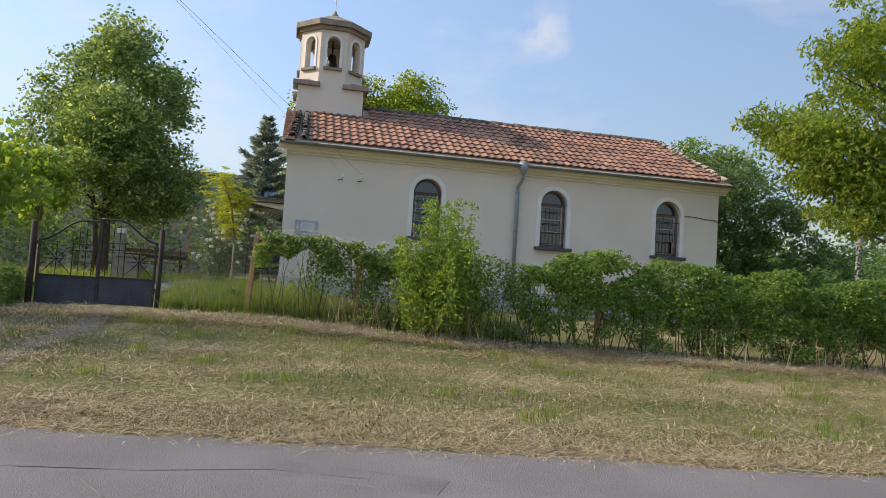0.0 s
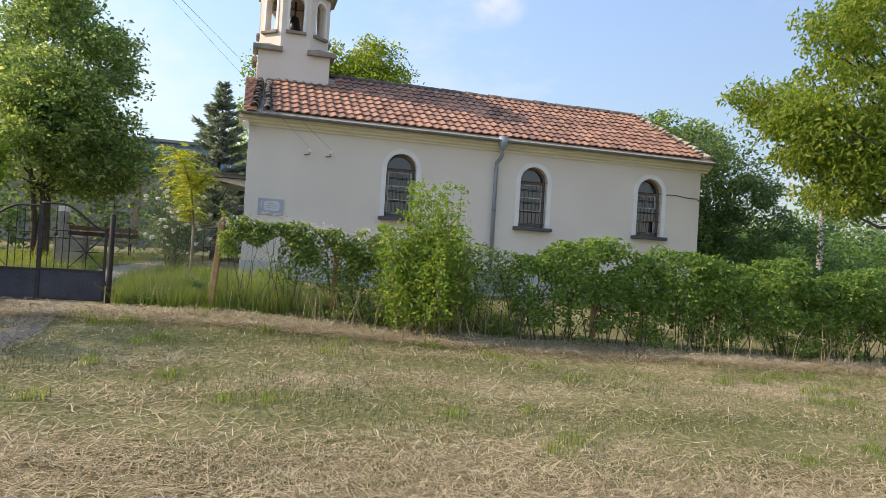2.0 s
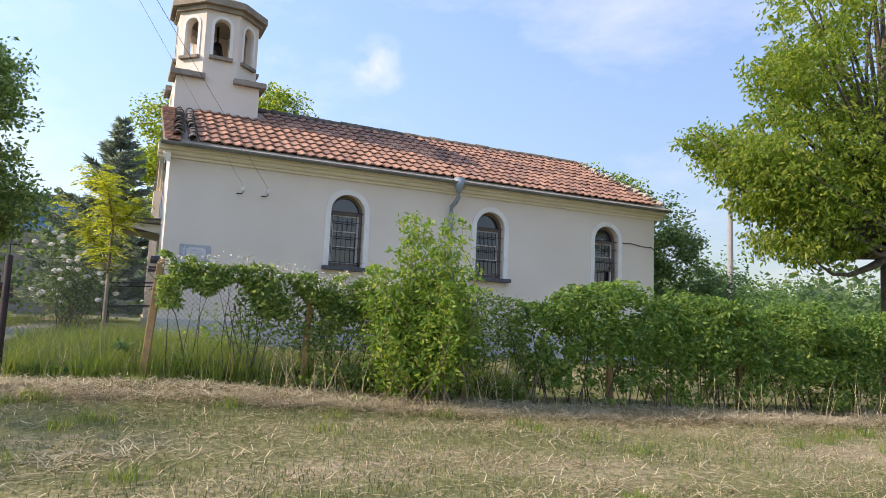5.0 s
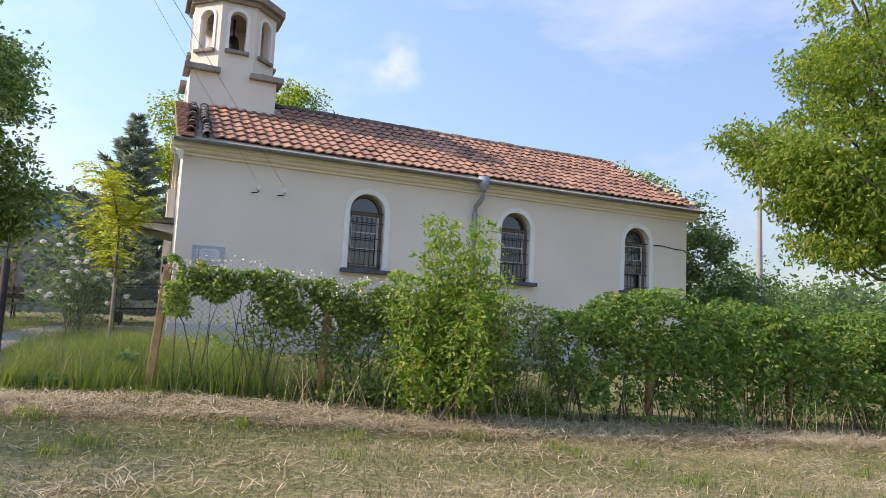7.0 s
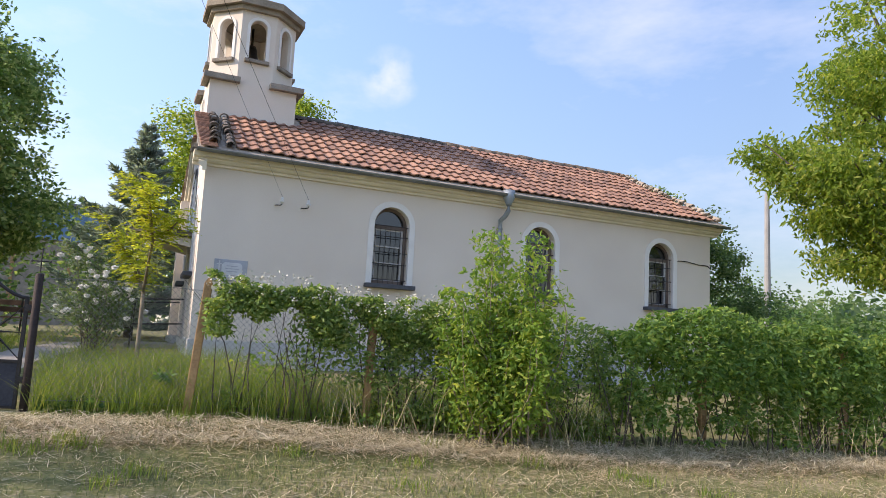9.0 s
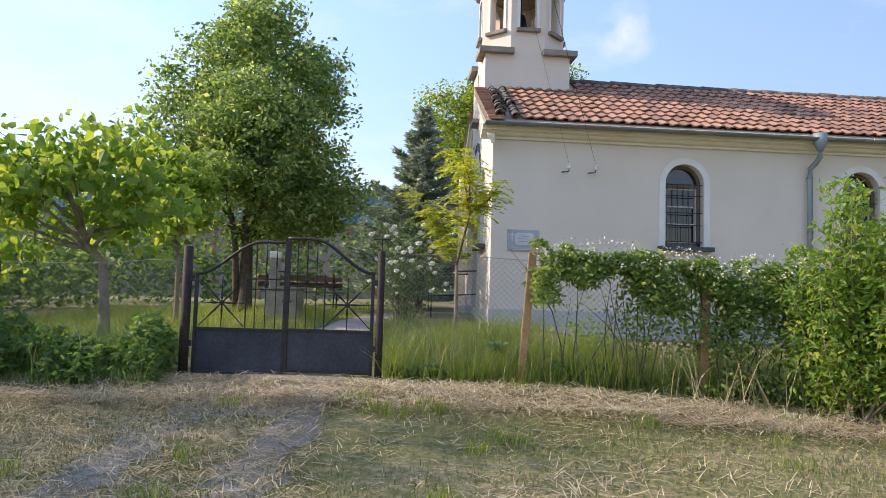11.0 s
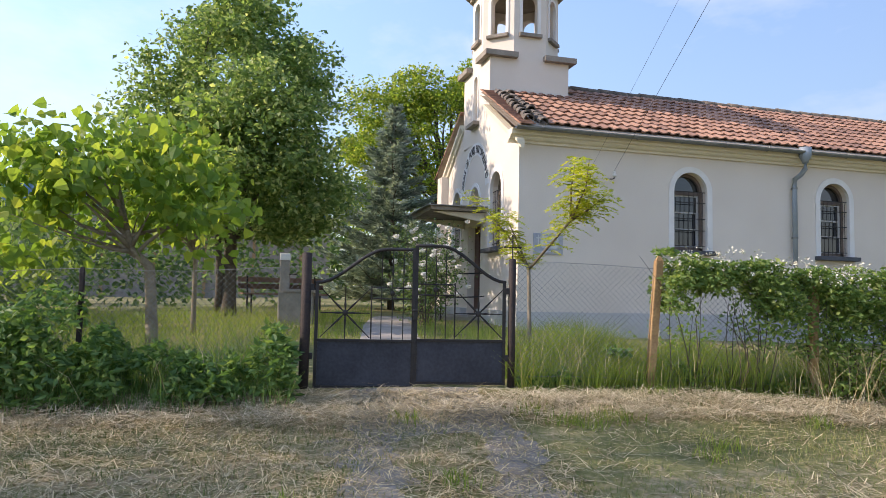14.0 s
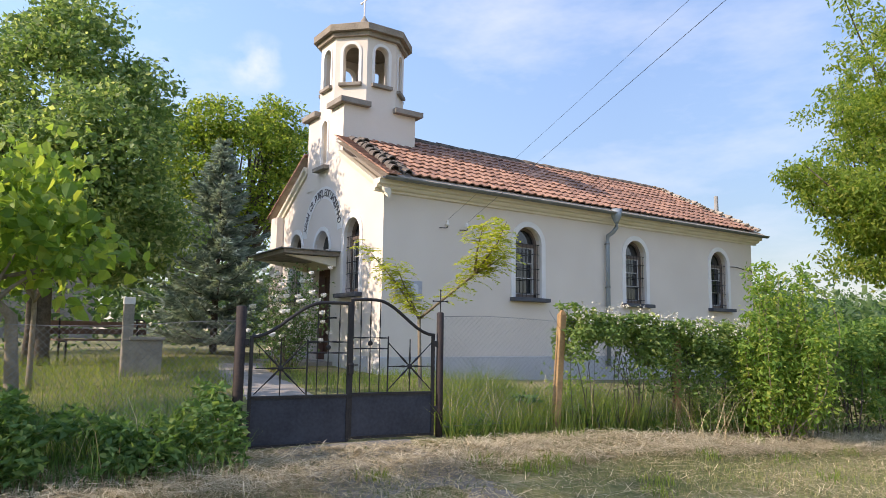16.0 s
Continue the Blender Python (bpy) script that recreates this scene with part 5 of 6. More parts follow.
def fronds(tips, dirs, length, pairs, leaflet, seed):
    """Feathered leaves: leaflets in pairs along a drooping stalk."""
    r = np.random.default_rng(seed)
    P, D = [], []
    for p, d in zip(tips, dirs):
        d = d / np.linalg.norm(d)
        side = np.cross(d, (0, 0, 1))
        side /= np.linalg.norm(side) + 1e-6
        ln = length * r.uniform(0.6, 1.2)
        for k in range(pairs):
            q = (k + 0.6) / pairs
            c = p + d * ln * q - np.array((0, 0, 0.45 * ln * q * q))
            for s in (-1, 1):
                P.append(c)
                D.append(side * s * 0.9 + d * 0.45 + np.array((0, 0, -0.25)) + r.normal(size=3) * 0.15)
    P, D = np.array(P), np.array(D)
    D /= np.linalg.norm(D, axis=1)[:, None]
    n = len(P)
    up = np.cross(D, r.normal(size=(n, 3)) * 0.35 + np.array((0, 0, 1)))
    up /= np.linalg.norm(up, axis=1)[:, None]
    l = leaflet * r.uniform(0.7, 1.2, n)[:, None]
    v = np.stack([P, P + D * l * 0.5 + up * l * 0.2, P + D * l, P + D * l * 0.5 - up * l * 0.2], 1).reshape(-1, 3)
    i = np.arange(n)[:, None] * 4
    return v, np.concatenate([i + [0, 1, 2], i + [0, 2, 3]], 0)


def golden_locust():
    g = thing("golden_locust", None, "slender young golden locust with forked bare stems", "tree")
    r = np.random.default_rng(71)
    fork = np.array((-0.92, -2.78, 1.45))
    base = np.array((-0.93, -2.88, ground(-0.93, -2.88) - 0.1))
    tipA, tipB = np.array((-1.62, -2.2, 2.62)), np.array((-1.17, -5.15, 2.62))
    midB = np.array((-0.91, -4.15, 2.04))
    bm = bmesh.new()
    tube(bm, snake(base, fork, 0.02, 6, 1), [0.036, 0.033, 0.03, 0.028, 0.027, 0.026], 8)
    part("trunk", bm, M_BARK_L, g, "", True)
    lines = [[fork, fork * 0.6 + tipA * 0.4 + (0.05, 0, 0.02), tipA], [fork, midB, midB * 0.4 + tipB * 0.6 + (0.06, 0, 0), tipB], [midB, midB + (-0.1, -0.2, 0.35), midB + (-0.15, -0.4, 0.65)],
             [fork, fork + (-0.15, 0.2, 0.5), fork + (-0.3, 0.25, 0.85)], [midB, midB + (0.2, -0.15, 0.15), midB + (0.3, -0.35, 0.30)]]
    T, D = [], []
    for k, ps in enumerate(lines):
        bm = bmesh.new()
        tube(bm, ps, np.linspace(0.021, 0.004, len(ps)).tolist(), 6)
        part("stem", bm, M_BARK_L, g, "", True)
        for i in range(88 if k < 2 else 52):
            q = r.uniform(0.15, 1.0) if k > 0 else r.uniform(0.05, 1.0)
            j = min(int(q * (len(ps) - 1)), len(ps) - 2)
            u = q * (len(ps) - 1) - j
            p = ps[j] * (1 - u) + ps[j + 1] * u
            a = r.uniform(0, 6.28)
            T.append(p + r.normal(size=3) * 0.05)
            D.append(np.array((math.cos(a), math.sin(a), r.uniform(-0.1, 0.7))))
    cloud("crown", fronds(np.array(T), np.array(D), 0.27, 10, 0.066, 72), L_GLED, g)


golden_locust()


def rose_bush():
    g = thing("rose_bush", None, "tall rose bush with many white blooms", "bush")
    r = np.random.default_rng(81)
    c = np.array((-1.6, 0.9, ground(-1.6, 0.9)))
    tips = []
    bm = bmesh.new()
    for i in range(26):
        a = r.uniform(0, 6.28)
        t = c + np.array((math.cos(a) * r.uniform(0.2, 0.75), math.sin(a) * r.uniform(0.2, 0.6), r.uniform(0.8, 1.85)))
        tips.append(t)
        tube(bm, snake(c + r.normal(size=3) * (0.12, 0.12, 0), t, 0.12, 5, i), [0.009, 0.008, 0.006, 0.004, 0.002], 5)
    tagged(part("stem_mass", bm, M_BARK, g), kind="stuff")
    pts = np.concatenate([c + (t - c) * r.uniform(0.25, 1.05, (95, 1)) + r.normal(size=(95, 3)) * (0.17, 0.19, 0.14) for t in tips] + [t + r.normal(size=(60, 3)) * (0.20, 0.18, 0.16) for t in tips])
    cloud("foliage", leaves(pts, 0.06, 0.4, 0.1, 0.3, 0.6, 82), L_DARK, g)
    bm = bmesh.new()
    n = 0
    for t in tips + tips:
        p = Vector(t + r.normal(size=3) * (0.22, 0.12, 0.16) + (0, -0.18, -0.04))
        bm = bmesh.new()
        s = r.uniform(0.065, 0.10)
        bmesh.ops.create_icosphere(bm, subdivisions=1, radius=s * 0.66, matrix=Matrix.Translation(p + Vector((0, 0, s * 0.25))) @ Matrix.Diagonal((1, 1, 0.85, 1)))
        for k in range(9):
            a = k * 2.4
            d = Vector((math.cos(a), math.sin(a), 0.25 + 0.12 * k)).normalized()
            e = d.cross(Vector((0, 0, 1))).normalized()
            vs = [bm.verts.new(p), bm.verts.new(p + d * s * 0.7 + e * s * 0.5), bm.verts.new(p + d * s), bm.verts.new(p + d * s * 0.7 - e * s * 0.5)]
            bm.faces.new(vs)
        part("blossom", bm, M_ROSE, g)


rose_bush()


# ---- hedge, creeper and shrub along the fence ----
def band_points(x0, x1, n, zlo, zhi, depth, front, seed, holes=0.0, top=0.0, thin=0.0):
    """Points in an uneven band along the fence; front: how far it stands towards the road; thin: how open its foot is."""
    r = np.random.default_rng(seed)
    out = []
    while len(out) < n:
        x = r.uniform(x0, x1)
        base = lerp(FENCE_BASE, x)
        hi = zhi + top * (noise.noise((x * 0.9, 1.7, seed)) + 0.6 * noise.noise((x * 3.1, 4.7, seed)))
        z = zlo + (hi - zlo) * r.uniform(0, 1) ** 0.8
        v = r.uniform(-1, 1)
        v = math.copysign(abs(v) ** 0.5, v)
        bulge = 1 + 0.3 * noise.noise((x * 1.4, z * 1.8, seed + 3.0))
        if holes and noise.noise((x * 2.6, z * 2.6, seed + 9.0)) + 0.25 * noise.noise((x * 7, z * 7, seed)) < holes + thin * max(0.0, 0.5 - (z - zlo) / max(hi - zlo, 0.1)):
            continue
        edge = 1 - 0.45 * max(0, (z - hi + 0.3) / 0.3)
        out.append((x, fence_y(x) - front + v * depth * bulge * edge, base + z))
    return np.array(out)


hedge = thing("hedge", None, "dense unclipped green hedge along the fence", "hedge")
pts = np.concatenate([band_points(4.5, 13.5, 50000, 0.06, 1.62, 0.46, 0.12, 91, -0.20, 0.34, 0.75), band_points(13.5, 26, 9000, 0.1, 1.7, 0.6, 0.15, 92, -0.3, 0.35)])
cloud("foliage", leaves(pts, 0.078, 0.45, 0.45, 0.35, 0.50, 93), L_HEDGE, hedge)
bm = bmesh.new()
r = np.random.default_rng(94)
for i in range(150):
    x = r.uniform(4.3, 16)
    y = fence_y(x) - 0.15 + r.normal() * 0.12
    b = ground(x, y)
    tube(bm, snake((x, y, b - 0.05), (x + r.normal() * 0.25, y + r.normal() * 0.15, b + r.uniform(0.7, 1.4)), 0.06, 4, i), [0.012, 0.01, 0.007, 0.003], 4)
tagged(part("stem_mass", bm, M_BARK, hedge), kind="stuff")

vine = thing("flowering_creeper", None, "white-flowering creeper draped over the wire fence", "creeper")
pts = np.concatenate([band_points(-0.35, 2.3, 9500, 0.85, 1.52, 0.26, 0.05, 101, -0.05, 0.16), band_points(0.6, 4.4, 7000, 0.45, 1.48, 0.25, 0.05, 102, 0.0, 0.16), band_points(1.3, 4.6, 4200, 0.05, 1.2, 0.25, 0.1, 103, 0.05, 0.1)])
cloud("foliage", leaves(pts, 0.066, 0.4, 0.3, 0.3, 0.5, 104), L_VINE, vine)
pts = band_points(-0.35, 3.2, 900, 1.30, 1.56, 0.28, 0.1, 105, 0.0, 0.16)
pts = np.concatenate([pts[i] + np.random.default_rng(106 + i).normal(size=(5, 3)) * 0.018 for i in range(0, 900, 3)])
cloud("blossoms", leaves(pts, 0.026, 0.3, 0.0, 0.4, 0.9, 107), M_CREAMF, vine, "small white blossoms")
bm = bmesh.new()
for i in range(60):
    x = r.uniform(-0.3, 4.4)
    b = lerp(FENCE_BASE, x)
    tube(bm, snake((x, fence_y(x) - 0.02, b), (x + r.normal() * 0.3, fence_y(x), b + r.uniform(0.9, 1.5)), 0.08, 5, i), [0.010, 0.008, 0.006, 0.004, 0.002], 4)
tagged(part("stem_mass", bm, M_BARK, vine), kind="stuff")

shrub = thing("box_elder_shrub", None, "upright bright green shrub with arching shoots by the fence", "shrub")
sc = np.array((2.95, -6.25, ground(2.95, -6.25)))
P = []
bm = bmesh.new()
r = np.random.default_rng(111)
for i in range(64):
    a = r.uniform(0, 6.28)
    hgt = r.uniform(1.0, 1.8) if i > 17 else r.uniform(1.9, 2.5)
    wide = 0.85 if hgt < 1.8 else 0.6
    t = sc + np.array((math.cos(a) * r.uniform(0.1, wide), math.sin(a) * r.uniform(0.1, wide * 0.75), hgt))
    line = snake(sc + r.normal(size=3) * (0.18, 0.14, 0), t, 0.07, 12, i)
    tube(bm, line, np.linspace(0.013, 0.002, 12).tolist(), 5)
    for k, p in enumerate(line[3:]):
        w = 0.115 * (1 - 0.5 * k / 8)
        P.append(np.array(p) + r.normal(size=(26, 3)) * (w, w, w * 0.7) - np.array((0, 0, 0.03)))
tagged(part("stem_mass", bm, M_BARK_L, shrub), kind="stuff")
low = r.normal(size=(2500, 3))
low *= (r.uniform(0, 1, 2500) ** 0.4 / np.linalg.norm(low, axis=1))[:, None] * np.array((0.95, 0.62, 0.85))
P.append(sc + np.array((0.0, 0.1, 0.80)) + low)
cloud("foliage", leaves(np.concatenate(P), 0.078, 0.4, 0.6, 0.3, 0.42, 112), L_SHRUB, shrub)

weeds = thing("weed_bush", None, "dense dark green weeds and bush against the fence", "bush", kind="stuff")
pts = np.concatenate([band_points(-13, -6.5, 9500, 0.0, 1.15, 0.6, 0.35, 121, -0.2, 0.45), band_points(-8.0, -4.40, 8500, 0.0, 0.58, 0.6, 0.25, 122, -0.05, 0.60)])
pts = np.concatenate([pts, band_points(-1.9, 2.6, 2200, 0.0, 0.24, 0.4, -0.25, 124, 0.05, 0.3)])
cloud("foliage", leaves(pts, 0.09, 0.4, 0.25, 0.3, 0.5, 123), L_WEED, weeds)

lime = thing("lime_bush", None, "small bright yellow-green bush inside the fence", "bush")
r = np.random.default_rng(117)
c = np.array((0.55, -4.6, ground(0.55, -4.6)))
pts = c + np.abs(r.normal(size=(900, 3))) * (0, 0, 0.30) + r.normal(size=(900, 3)) * (0.26, 0.2, 0.03)
cloud("foliage", leaves(pts, 0.07, 0.4, 0.1, 0.3, 0.5, 118), L_CATALPA, lime)

# ---- courtyard ----
def bench():
    g = thing("park_bench", pose(-3.95, 5.0, ground(-4, 5.0), 0, 0, 16), "weathered brown slatted garden bench", "bench")
    for y, z in ((0.0, 0.44), (0.13, 0.445), (0.26, 0.445)):
        bm = bmesh.new()
        box(bm, (0, y, z), (2.15, 0.11, 0.035), bevel=0.005)
        part("seat_slat", bm, M_WOOD, g)
    for k in range(2):
        bm = bmesh.new()
        box(bm, (0, 0.36 + 0.035 * k, 0.62 + 0.16 * k), (2.15, 0.03, 0.12), Matrix.Rotation(-0.0, 4, "X"), bevel=0.005)
        part("back_slat", bm, M_WOOD, g)
    for x in (-0.85, 0.85):
        bm = bmesh.new()
        tube(bm, [(x, -0.02, -0.05), (x, 0.0, 0.42)], 0.022, 6)
        tube(bm, [(x, 0.36, -0.05), (x, 0.33, 0.42), (x, 0.40, 0.88)], 0.022, 6)
        tube(bm, [(x, -0.03, 0.41), (x, 0.36, 0.41)], 0.02, 6)
        part("leg_frame", bm, M_IRON, g)


bench()


def fountain():
    z = ground(-3.95, 1.6)
    g = thing("stone_fountain", pose(-3.95, 1.6, z, 0, 0, -8), "old stone drinking fountain with a square pillar", "fountain")
    bm = bmesh.new()
    box(bm, (0, 0, 0.28), (0.66, 0.5, 0.66), bevel=0.03)
    part("basin_block", bm, M_STONE, g, "rough stone basin block")
    bm = bmesh.new()
    box(bm, (0.08, -0.02, 0.63), (0.58, 0.56, 0.06), bevel=0.015)
    part("basin_rim", bm, M_STONE, g)
    bm = bmesh.new()
    box(bm, (-0.24, 0.06, 0.60), (0.18, 0.2, 1.25), bevel=0.02)
    part("pillar", bm, M_STONE, g)
    bm = bmesh.new()
    box(bm, (-0.24, 0.06, 1.29), (0.19, 0.21, 0.13), bevel=0.012)
    part("pillar_cap", bm, M_WHITE, g, "whitewashed pillar head")
    bm = bmesh.new()
    tube(bm, [(-0.16, 0.0, 0.95), (0.0, -0.02, 0.95), (0.03, -0.02, 0.91)], 0.014, 6)
    part("spout", bm, M_IRON, g)


fountain()


def ribbon(name, pts, width, material, lift, label, wobble=0.05, kind="structure", n=60):
    """A path strip that follows the ground."""
    pts = np.array(pts, float)
    k = np.linspace(0, len(pts) - 1, n)
    c = np.stack([np.interp(k, np.arange(len(pts)), pts[:, i]) for i in (0, 1)], 1)
    d = np.gradient(c, axis=0)
    d /= np.linalg.norm(d, axis=1)[:, None]
    nn = np.stack([-d[:, 1], d[:, 0]], 1)
    v, f = [], []
    for i in range(n):
        for j, s in enumerate((-1, -0.5, 0, 0.5, 1)):
            w = width / 2 * s + (wobble * (noise.noise((c[i, 0] * 2.2, c[i, 1] * 2.2, s * 3)) + noise.noise((c[i, 0] * 7, c[i, 1] * 7, s)) * 0.5) if abs(s) == 1 else 0)
            p = c[i] + nn[i] * w
            v.append((p[0], p[1], ground(p[0], p[1]) + (lift if abs(s) < 1 else lift - 0.02)))
    for i in range(n - 1):
        for j in range(4):
            a = i * 5 + j
            f.append((a, a + 1, a + 6, a + 5))
    return tagged(put(name, mesh_of(name, v, f, material)), label, "path", kind=kind)


ribbon("driveway", [(-3.6, -4.75), (-3.8, -6.2), (-4.1, -8.0), (-4.6, -10.9)], 0.6, M_GRAVEL, 0.010, "patchy gravel wheel track in front of the gate", 0.5, n=120)
ribbon("driveway", [(-2.6, -4.9), (-2.7, -6.2), (-2.9, -8.0), (-3.4, -11.1)], 0.6, M_GRAVEL, 0.010, "patchy gravel wheel track in front of the gate", 0.5, n=120)
ribbon("driveway", [(-3.1, -4.8), (-3.2, -5.5), (-3.3, -6.4)], 1.9, M_GRAVEL, 0.008, "worn grey gravel apron before the gate", 0.5, n=60)
for cp in ([(-1.6, -13.15), (-0.6, -13.25), (0.3, -13.2), (1.0, -13.45)], [(-0.9, -13.5), (-0.5, -14.2), (0.2, -14.6)], [(2.0, -14.0), (3.2, -14.3), (4.6, -14.9)]):
    ribbon("road_crack", cp, 0.009, M_PATCH, 0.039, "dark crack in the asphalt", 0.05, n=90)
ribbon("path", [(-3.1, -4.3), (-2.8, -2.0), (-2.3, 0.8), (-1.7, 3.0)], 0.95, M_PAVE, 0.02, "pale concrete path to the church door", 0.05)
ribbon("road_patch", [(0.15, -13.02), (1.5, -13.65)], 0.75, M_PATCH, 0.036, "dark asphalt repair patch", 0.1, n=20)

# ---- wires and pole ----
for (x, z), d, wr in (((1.43, 3.55), Vector((-0.327, -0.939, 0.106)), 0.002), ((1.94, 3.55), Vector((-0.357, -0.930, 0.091)), 0.003)):
    g = thing("overhead_wire", None, "thin dark overhead wire to the church wall", "wire")
    bm = bmesh.new()
    p0 = Vector((x, -0.13, z))
    tube(bm, [p0 + d * 34 * k / 20 - Vector((0, 0, 0.10 * math.sin(math.pi * k / 20))) for k in range(21)], wr, 5)
    part("wire", bm, M_IRON, g)
pole = thing("utility_pole", None, "plain grey concrete utility pole", "pole")
bm = bmesh.new()
tube(bm, [(27.6, 11.4, 0.2), (27.6, 11.4, 4), (27.6, 11.4, 9.1)], [0.17, 0.15, 0.11], 10)
part("shaft", bm, M_POLE, pole)

# ---- distance ----
shed = thing("industrial_shed", None, "long shed with blue metal cladding in the distance", "building")
bm = bmesh.new()
box(bm, (-22, 44, 3.2), (46, 8, 6.4))
part("wall", bm, M_CONC, shed)
v, f = [], []
for i in range(231):
    x = -45.2 + i * 0.2
    v += [(x, 39.9 - 0.05 * (i % 2), 6.3), (x, 39.9 - 0.05 * (i % 2), 8.6)]
    if i:
        f.append((2 * i - 2, 2 * i, 2 * i + 1, 2 * i - 1))
put("cladding", mesh_of("cladding", v, f, M_SHED), shed, None, "blue ribbed sheet")
bm = bmesh.new()
box(bm, (-22, 44, 8.72), (46.6, 9, 0.2))
part("roof", bm, M_ZINC, shed)
for i in range(14):
    bm = bmesh.new()
    box(bm, (-44 + i * 3.3, 39.92, 3.1), (0.2, 0.1, 6.2))
    part("column", bm, M_RUST, shed)


def thicket(name, boxes, per, size, leaf, label, seed):
    """Far bushes as one mass of leaves."""
    r = np.random.default_rng(seed)
    P = []
    for x0, x1, y0, y1, h in boxes:
        n = int((x1 - x0) * max(y1 - y0, 1) * per)
        for _ in range(n):
            x, y = r.uniform(x0, x1), r.uniform(y0, y1)
            hh = h * (0.65 + 0.6 * (noise.noise((x * 0.35, y * 0.35, seed)) + 0.5 * noise.noise((x * 1.1, y * 1.1, seed)) + 0.3))
            z = ground(x, y) + max(hh, 0.3) * r.uniform(0, 1) ** 0.6
            P.append((x, y, z))
    return cloud(name, leaves(np.array(P), size, 0.4, 0.2, 0.3, 0.6, seed), leaf, None, label, "bushes", "stuff")


thicket("far_bushes", [(-22, -6.5, 8, 11, 3.1), (-7, 0.5, 9.8, 12.3, 3.0), (-34, -10, 14, 18, 3.2), (-16, -9, 0, 7, 1.9)], 110, 0.22, L_DARK, "dark tangled bushes behind the churchyard", 131)
thicket("field_bushes", [(16, 34, 6, 9, 1.9), (20, 60, 12, 17, 3.6), (13.4, 30, -3.5, 4, 0.9), (30, 100, 25, 32, 6.5)], 75, 0.26, L_WEED, "rough green bushes at the field's edge", 132)
thicket("far_woods", [(-160, -30, 70, 80, 8), (-40, 40, 75, 85, 9), (40, 190, 60, 75, 8)], 9, 1.1, L_DARK, "distant dark woods on the horizon", 133)
thicket("far_thicket", [(34, 52, 8, 24, 5)], 9, 0.5, L_DARK, "green bushes and low trees beyond the yard", 139)

# ---- grass ----
def scatter(n, x0, x1, d0, d1, seed, dens=None):
    r = np.random.default_rng(seed)
    out = []
    while len(out) < n:
        x, d = r.uniform(x0, x1), r.uniform(d0, d1)
        y = fence_y(x) - d
        if dens is not None and r.uniform() > dens(x, y, d):
            continue
        out.append((x, y, ground(x, y)))
    return np.array(out)


def green_here(x, y, d):
    return 0.15 + 0.85 * min(max(0.5 + 1.6 * noise.noise((x * 0.35, y * 0.9, 2.0)) + 0.8 * noise.noise((x * 1.7, y * 2.3, 5.0)), 0), 1)


def straw_here(x, y, d):
    edge = math.exp(-((d - 0.7) / 0.5) ** 2) + math.exp(-((d - 6.5) / 0.6) ** 2) + (0.40 if x < -2.5 and d < 4.5 else 0)
    return min(0.06 + 0.9 * edge + 0.45 * max(0, noise.noise((x * 0.5, y * 1.3, 8.0)) + 0.5 * noise.noise((x * 2.1, y * 3, 8.0))), 1)


def drive_free(x, y, d):
    return -4.6 < x + 0.12 * d < -2.1


cloud("mown_grass", blades(scatter(95000, -11, 17, 0.2, 6.7, 141, green_here), 0.055, 0.006, 0.6, 142), M_DRYGRASS, None, "short mown grass on the verge", "grass", "stuff")
cloud("cut_straw", blades(scatter(110000, -11, 17, 0.12, 7.15, 143, straw_here), 0.27, 0.0075, 0.3, 144, True), M_STRAW, None, "dry cut straw lying on the verge", "straw", "stuff")
cloud("long_straw", blades(scatter(13000, -11, 17, 0.12, 7.0, 158, straw_here), 0.60, 0.007, 0.3, 160, True), M_STRAW, None, "long dry stalks lying on the verge", "straw", "stuff")
row = scatter(13000, -9, 17, 0.40, 1.35, 171, lambda x, y, d: 0.25 + 0.75 * max(0.0, 0.5 + noise.noise((x * 0.8, y * 2.0, 1.0)) + 0.6 * noise.noise((x * 3.0, y * 4.0, 3.0))))
row[:, 2] += np.random.default_rng(172).uniform(0, 0.10, len(row))
cloud("straw_windrow", blades(row, 0.42, 0.007, 0.3, 173, True), M_PALESTRAW, None, "raked ridge of dry straw by the hedge", "straw", "stuff")
tall = np.concatenate([scatter(21000, -1.95, 4.6, -1.6, 0.15, 145), scatter(17000, -9, 1, -9.5, -1.5, 147), scatter(5000, 13, 30, -9, 0, 148)])
tall = tall[~((tall[:, 0] > -4.2) & (tall[:, 0] < -2.05) & (tall[:, 1] < -2.0) & (tall[:, 1] > -5.5))]
tall = tall[~((tall[:, 1] > -0.15) & (tall[:, 0] > -1.3) & (tall[:, 0] < 12.6))]
near_path = np.abs(tall[:, 0] - np.interp(tall[:, 1], [-4.3, -2.0, 0.8, 3.0], [-3.1, -2.8, -2.3, -1.7])) < 0.46
tall = tall[~near_path]
tall_h = np.array([0.55 + 0.45 * noise.noise((p[0] * 1.1, p[1] * 1.1, 3.0)) + 0.25 * noise.noise((p[0] * 4, p[1] * 4, 6.0)) for p in tall])
seed_heads = tall[tall[:, 1] < fence_y(tall[:, 0]) + 1.6][::24]
cloud("seed_stems", blades(seed_heads, 0.52, 0.005, 0.35, 159), M_STRAW, None, "thin straw-coloured seeding stems", "grass", "stuff")
cloud("tall_grass", blades(tall, np.clip(tall_h * np.where((tall[:, 1] > fence_y(tall[:, 0]) + 1.9) & (tall[:, 0] < 12), 0.42, 0.64), 0.08, 0.7), 0.0065, 0.75, 149), L_GRASS, None, "tall seeding grass along the fence", "grass", "stuff")
low = scatter(5200, -10, -4.45, -1.0, 0.85, 146)
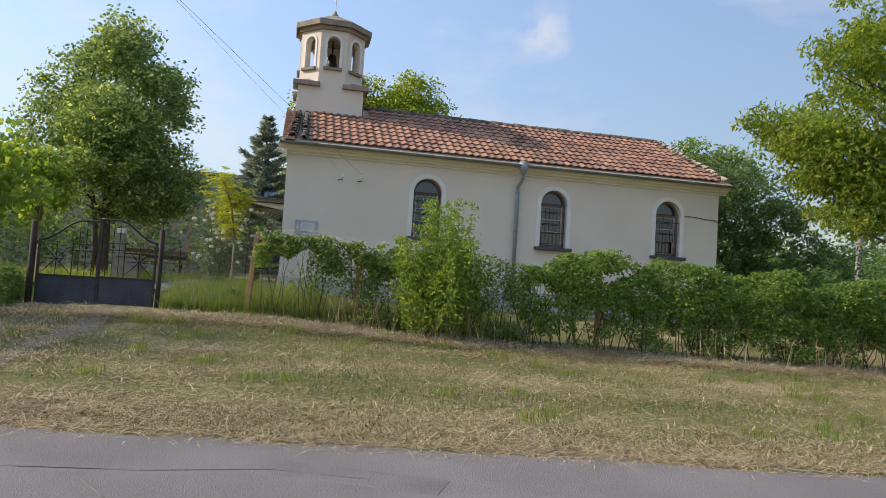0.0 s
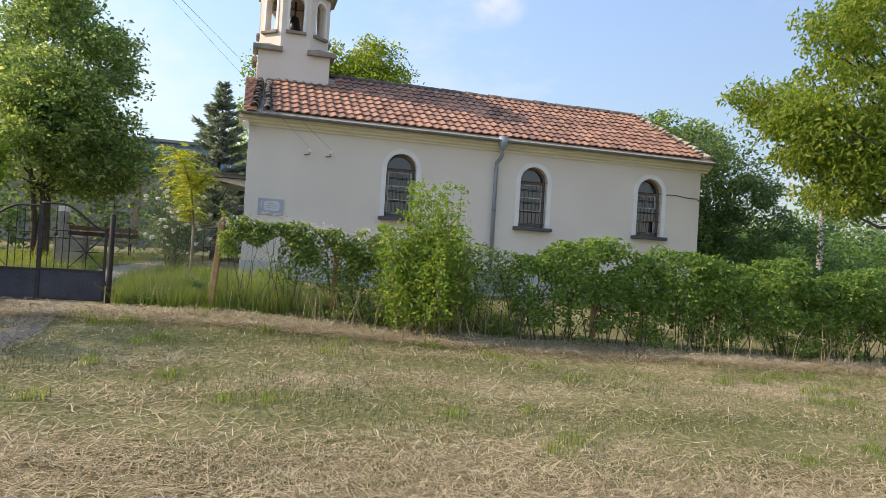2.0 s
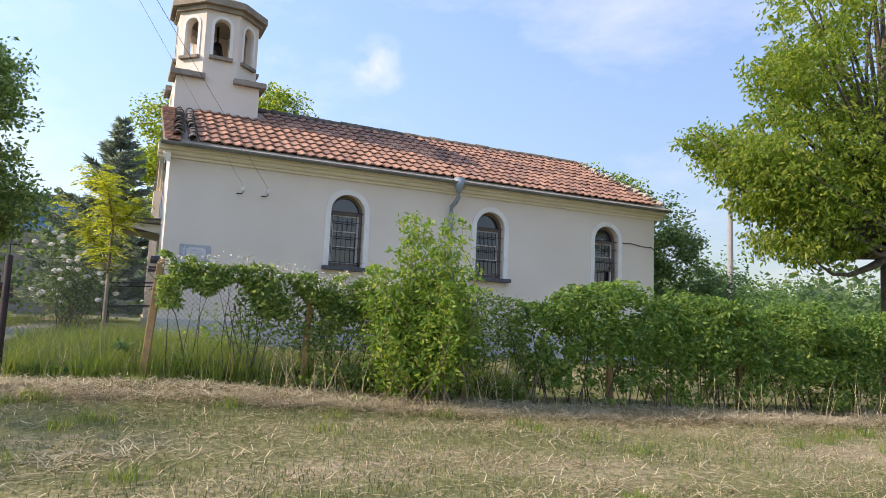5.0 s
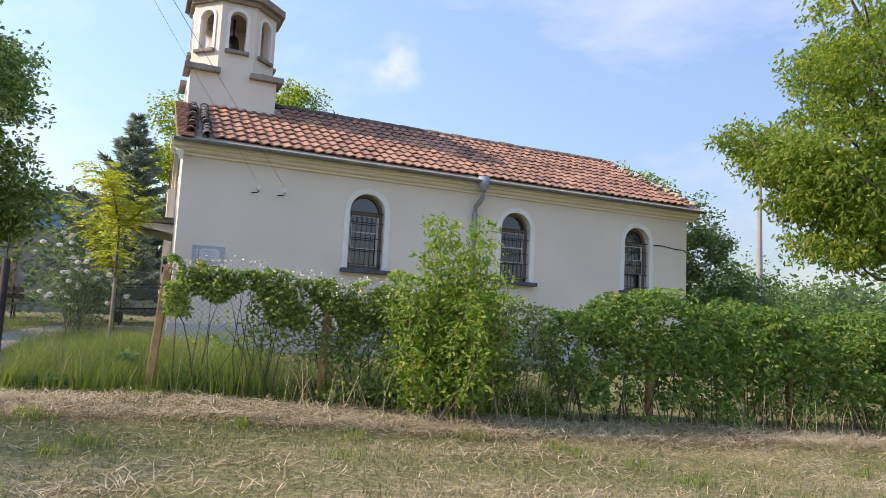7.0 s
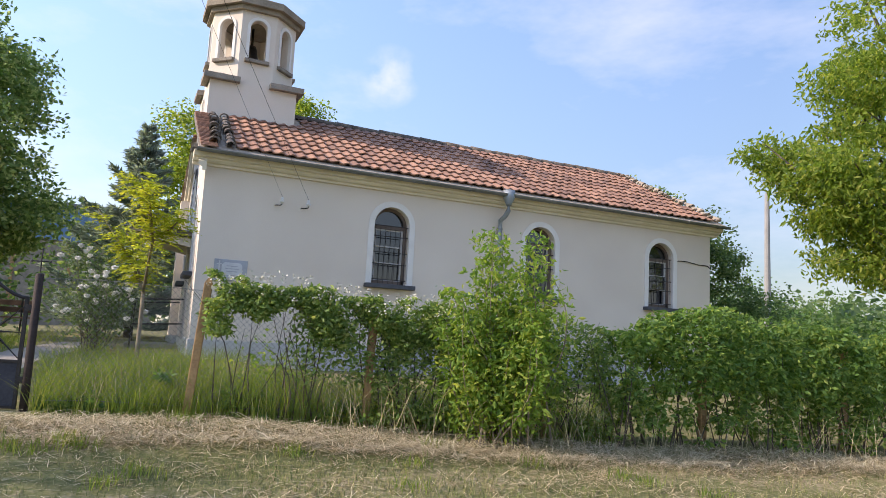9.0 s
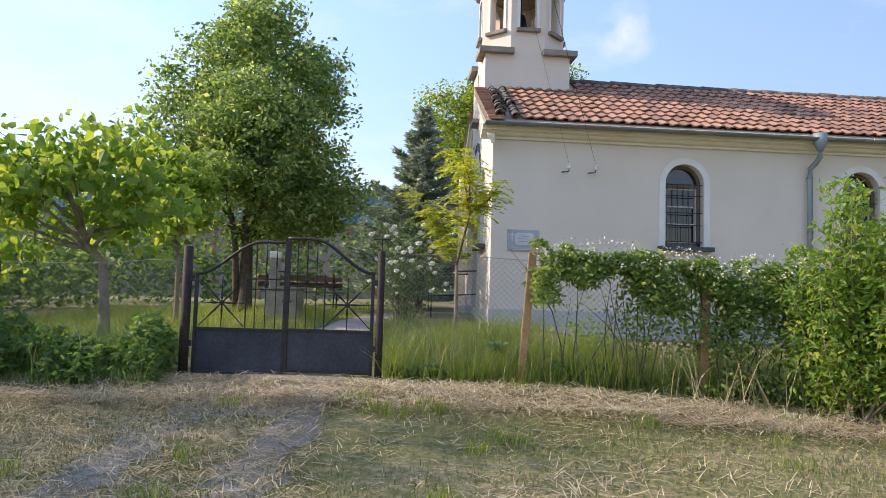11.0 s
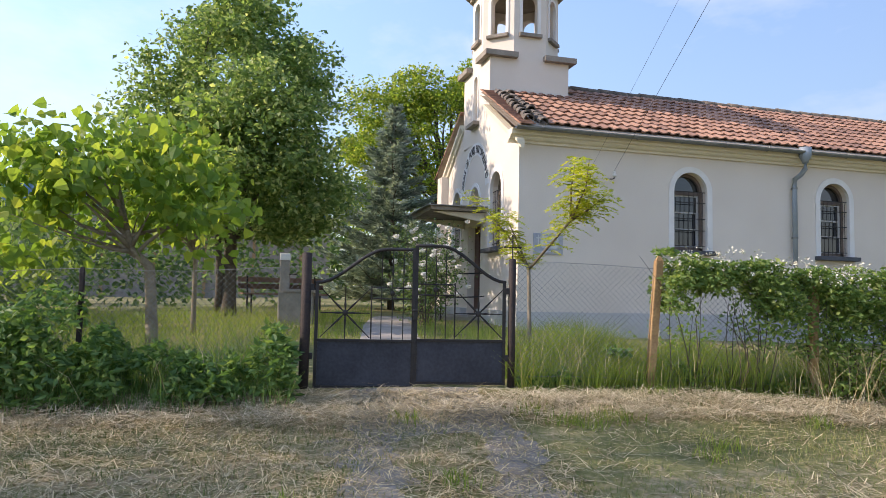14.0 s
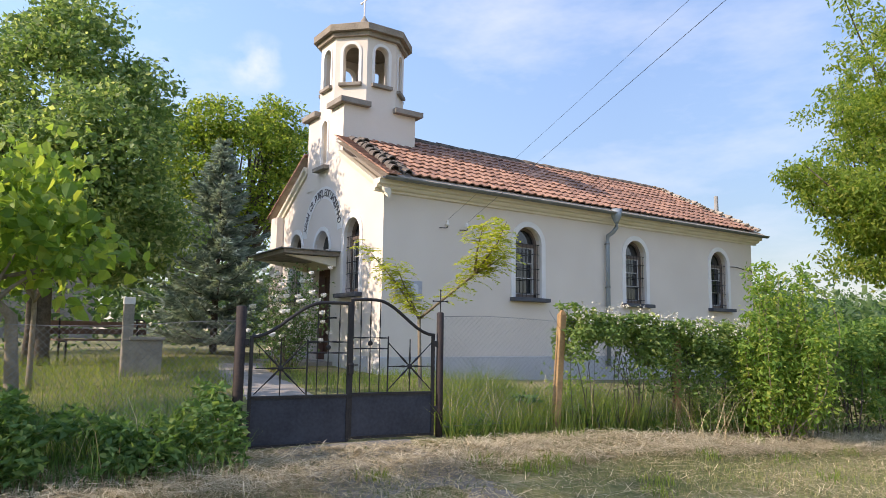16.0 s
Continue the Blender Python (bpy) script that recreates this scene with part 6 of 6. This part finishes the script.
low_h = np.array([0.42 + 0.40 * noise.noise((p[0] * 1.3, p[1] * 1.3, 13.0)) + 0.2 * noise.noise((p[0] * 4, p[1] * 4, 16.0)) for p in low])
cloud("weed_grass", blades(low, np.clip(low_h, 0.12, 0.75), 0.008, 0.6, 150), L_WEED, None, "dark green uncut grass before the fence", "grass", "stuff")
stalk = np.concatenate([scatter(700, 1.0, 15, -0.1, 0.75, 151), scatter(60, -9, -4.5, 0.2, 0.8, 152)])
cloud("dry_stalks", blades(stalk, 0.70, 0.0055, 0.75, 153), M_STRAW, None, "bent dry stalks at the foot of the hedge", "stalks", "stuff")
tuft = np.concatenate([c + np.random.default_rng(i).normal(size=(60, 3)) * (0.09, 0.09, 0) for i, c in enumerate(scatter(70, -9, 14, 0.3, 5.8, 155))])
cloud("green_tufts", blades(tuft, 0.13, 0.008, 0.6, 156), L_GRASS, None, "fresh green tufts on the verge", "grass", "stuff")

# ---- roof tiles ----
TILT = Matrix.Rotation(SLOPE, 4, "X")
J_V, J_F = [], []
tv = np.array([v.co for v in TILE.vertices])
tf = [tuple(p.vertices) for p in TILE.polygons]
made = 0
rt = np.random.default_rng(161)
for row in range(ROWS):
    s = row * TC + 0.06
    n = int((end_x(s) - 0.10 - 0.50) / TW)
    for k in range(n):
        x = 0.50 + k * TW
        if x < 2.12 and s < (RIDGE_Y - (TY - H)) / math.cos(SLOPE) - 0.35:
            continue
        m = Matrix.Translation(roof_at(x + rt.uniform(-0.006, 0.006), s, -1, 0.0)) @ TILT @ pose(0, 0, 0, rt.uniform(-1.2, 1.2), rt.uniform(-1.2, 1.2), rt.uniform(-0.8, 0.8))
        if x < 6.3 and made < 300 and s > 0.9:
            put("tile", TILE, roof, m)
            made += 1
        else:
            i = len(J_V)
            J_V += [tuple(m @ Vector(c)) for c in tv]
            J_F += [tuple(i + q for q in p) for p in tf]
far = put("tile_field", mesh_of("tile_field", J_V, J_F, M_TILE_J), roof, None, "rows of red clay pantiles")
tagged(far, kind="stuff")
L_V, L_F = [], []
for row in range(ROWS):
    s = row * TC + 0.06
    for k in range(int(3.0 / TW)):
        m = Matrix.Translation(roof_at(0.5 + k * TW, s, 1, 0.0)) @ Matrix.Rotation(-SLOPE, 4, "X") @ Matrix.Rotation(math.pi, 4, "Z") @ Matrix.Translation((-TW, 0, 0))
        i = len(L_V)
        L_V += [tuple(m @ Vector(c)) for c in tv]
        L_F += [tuple(i + q for q in p) for p in tf]
tagged(put("tile_field", mesh_of("tile_field", L_V, L_F, M_TILE_J), roof, None, "rows of red clay pantiles"), kind="stuff")
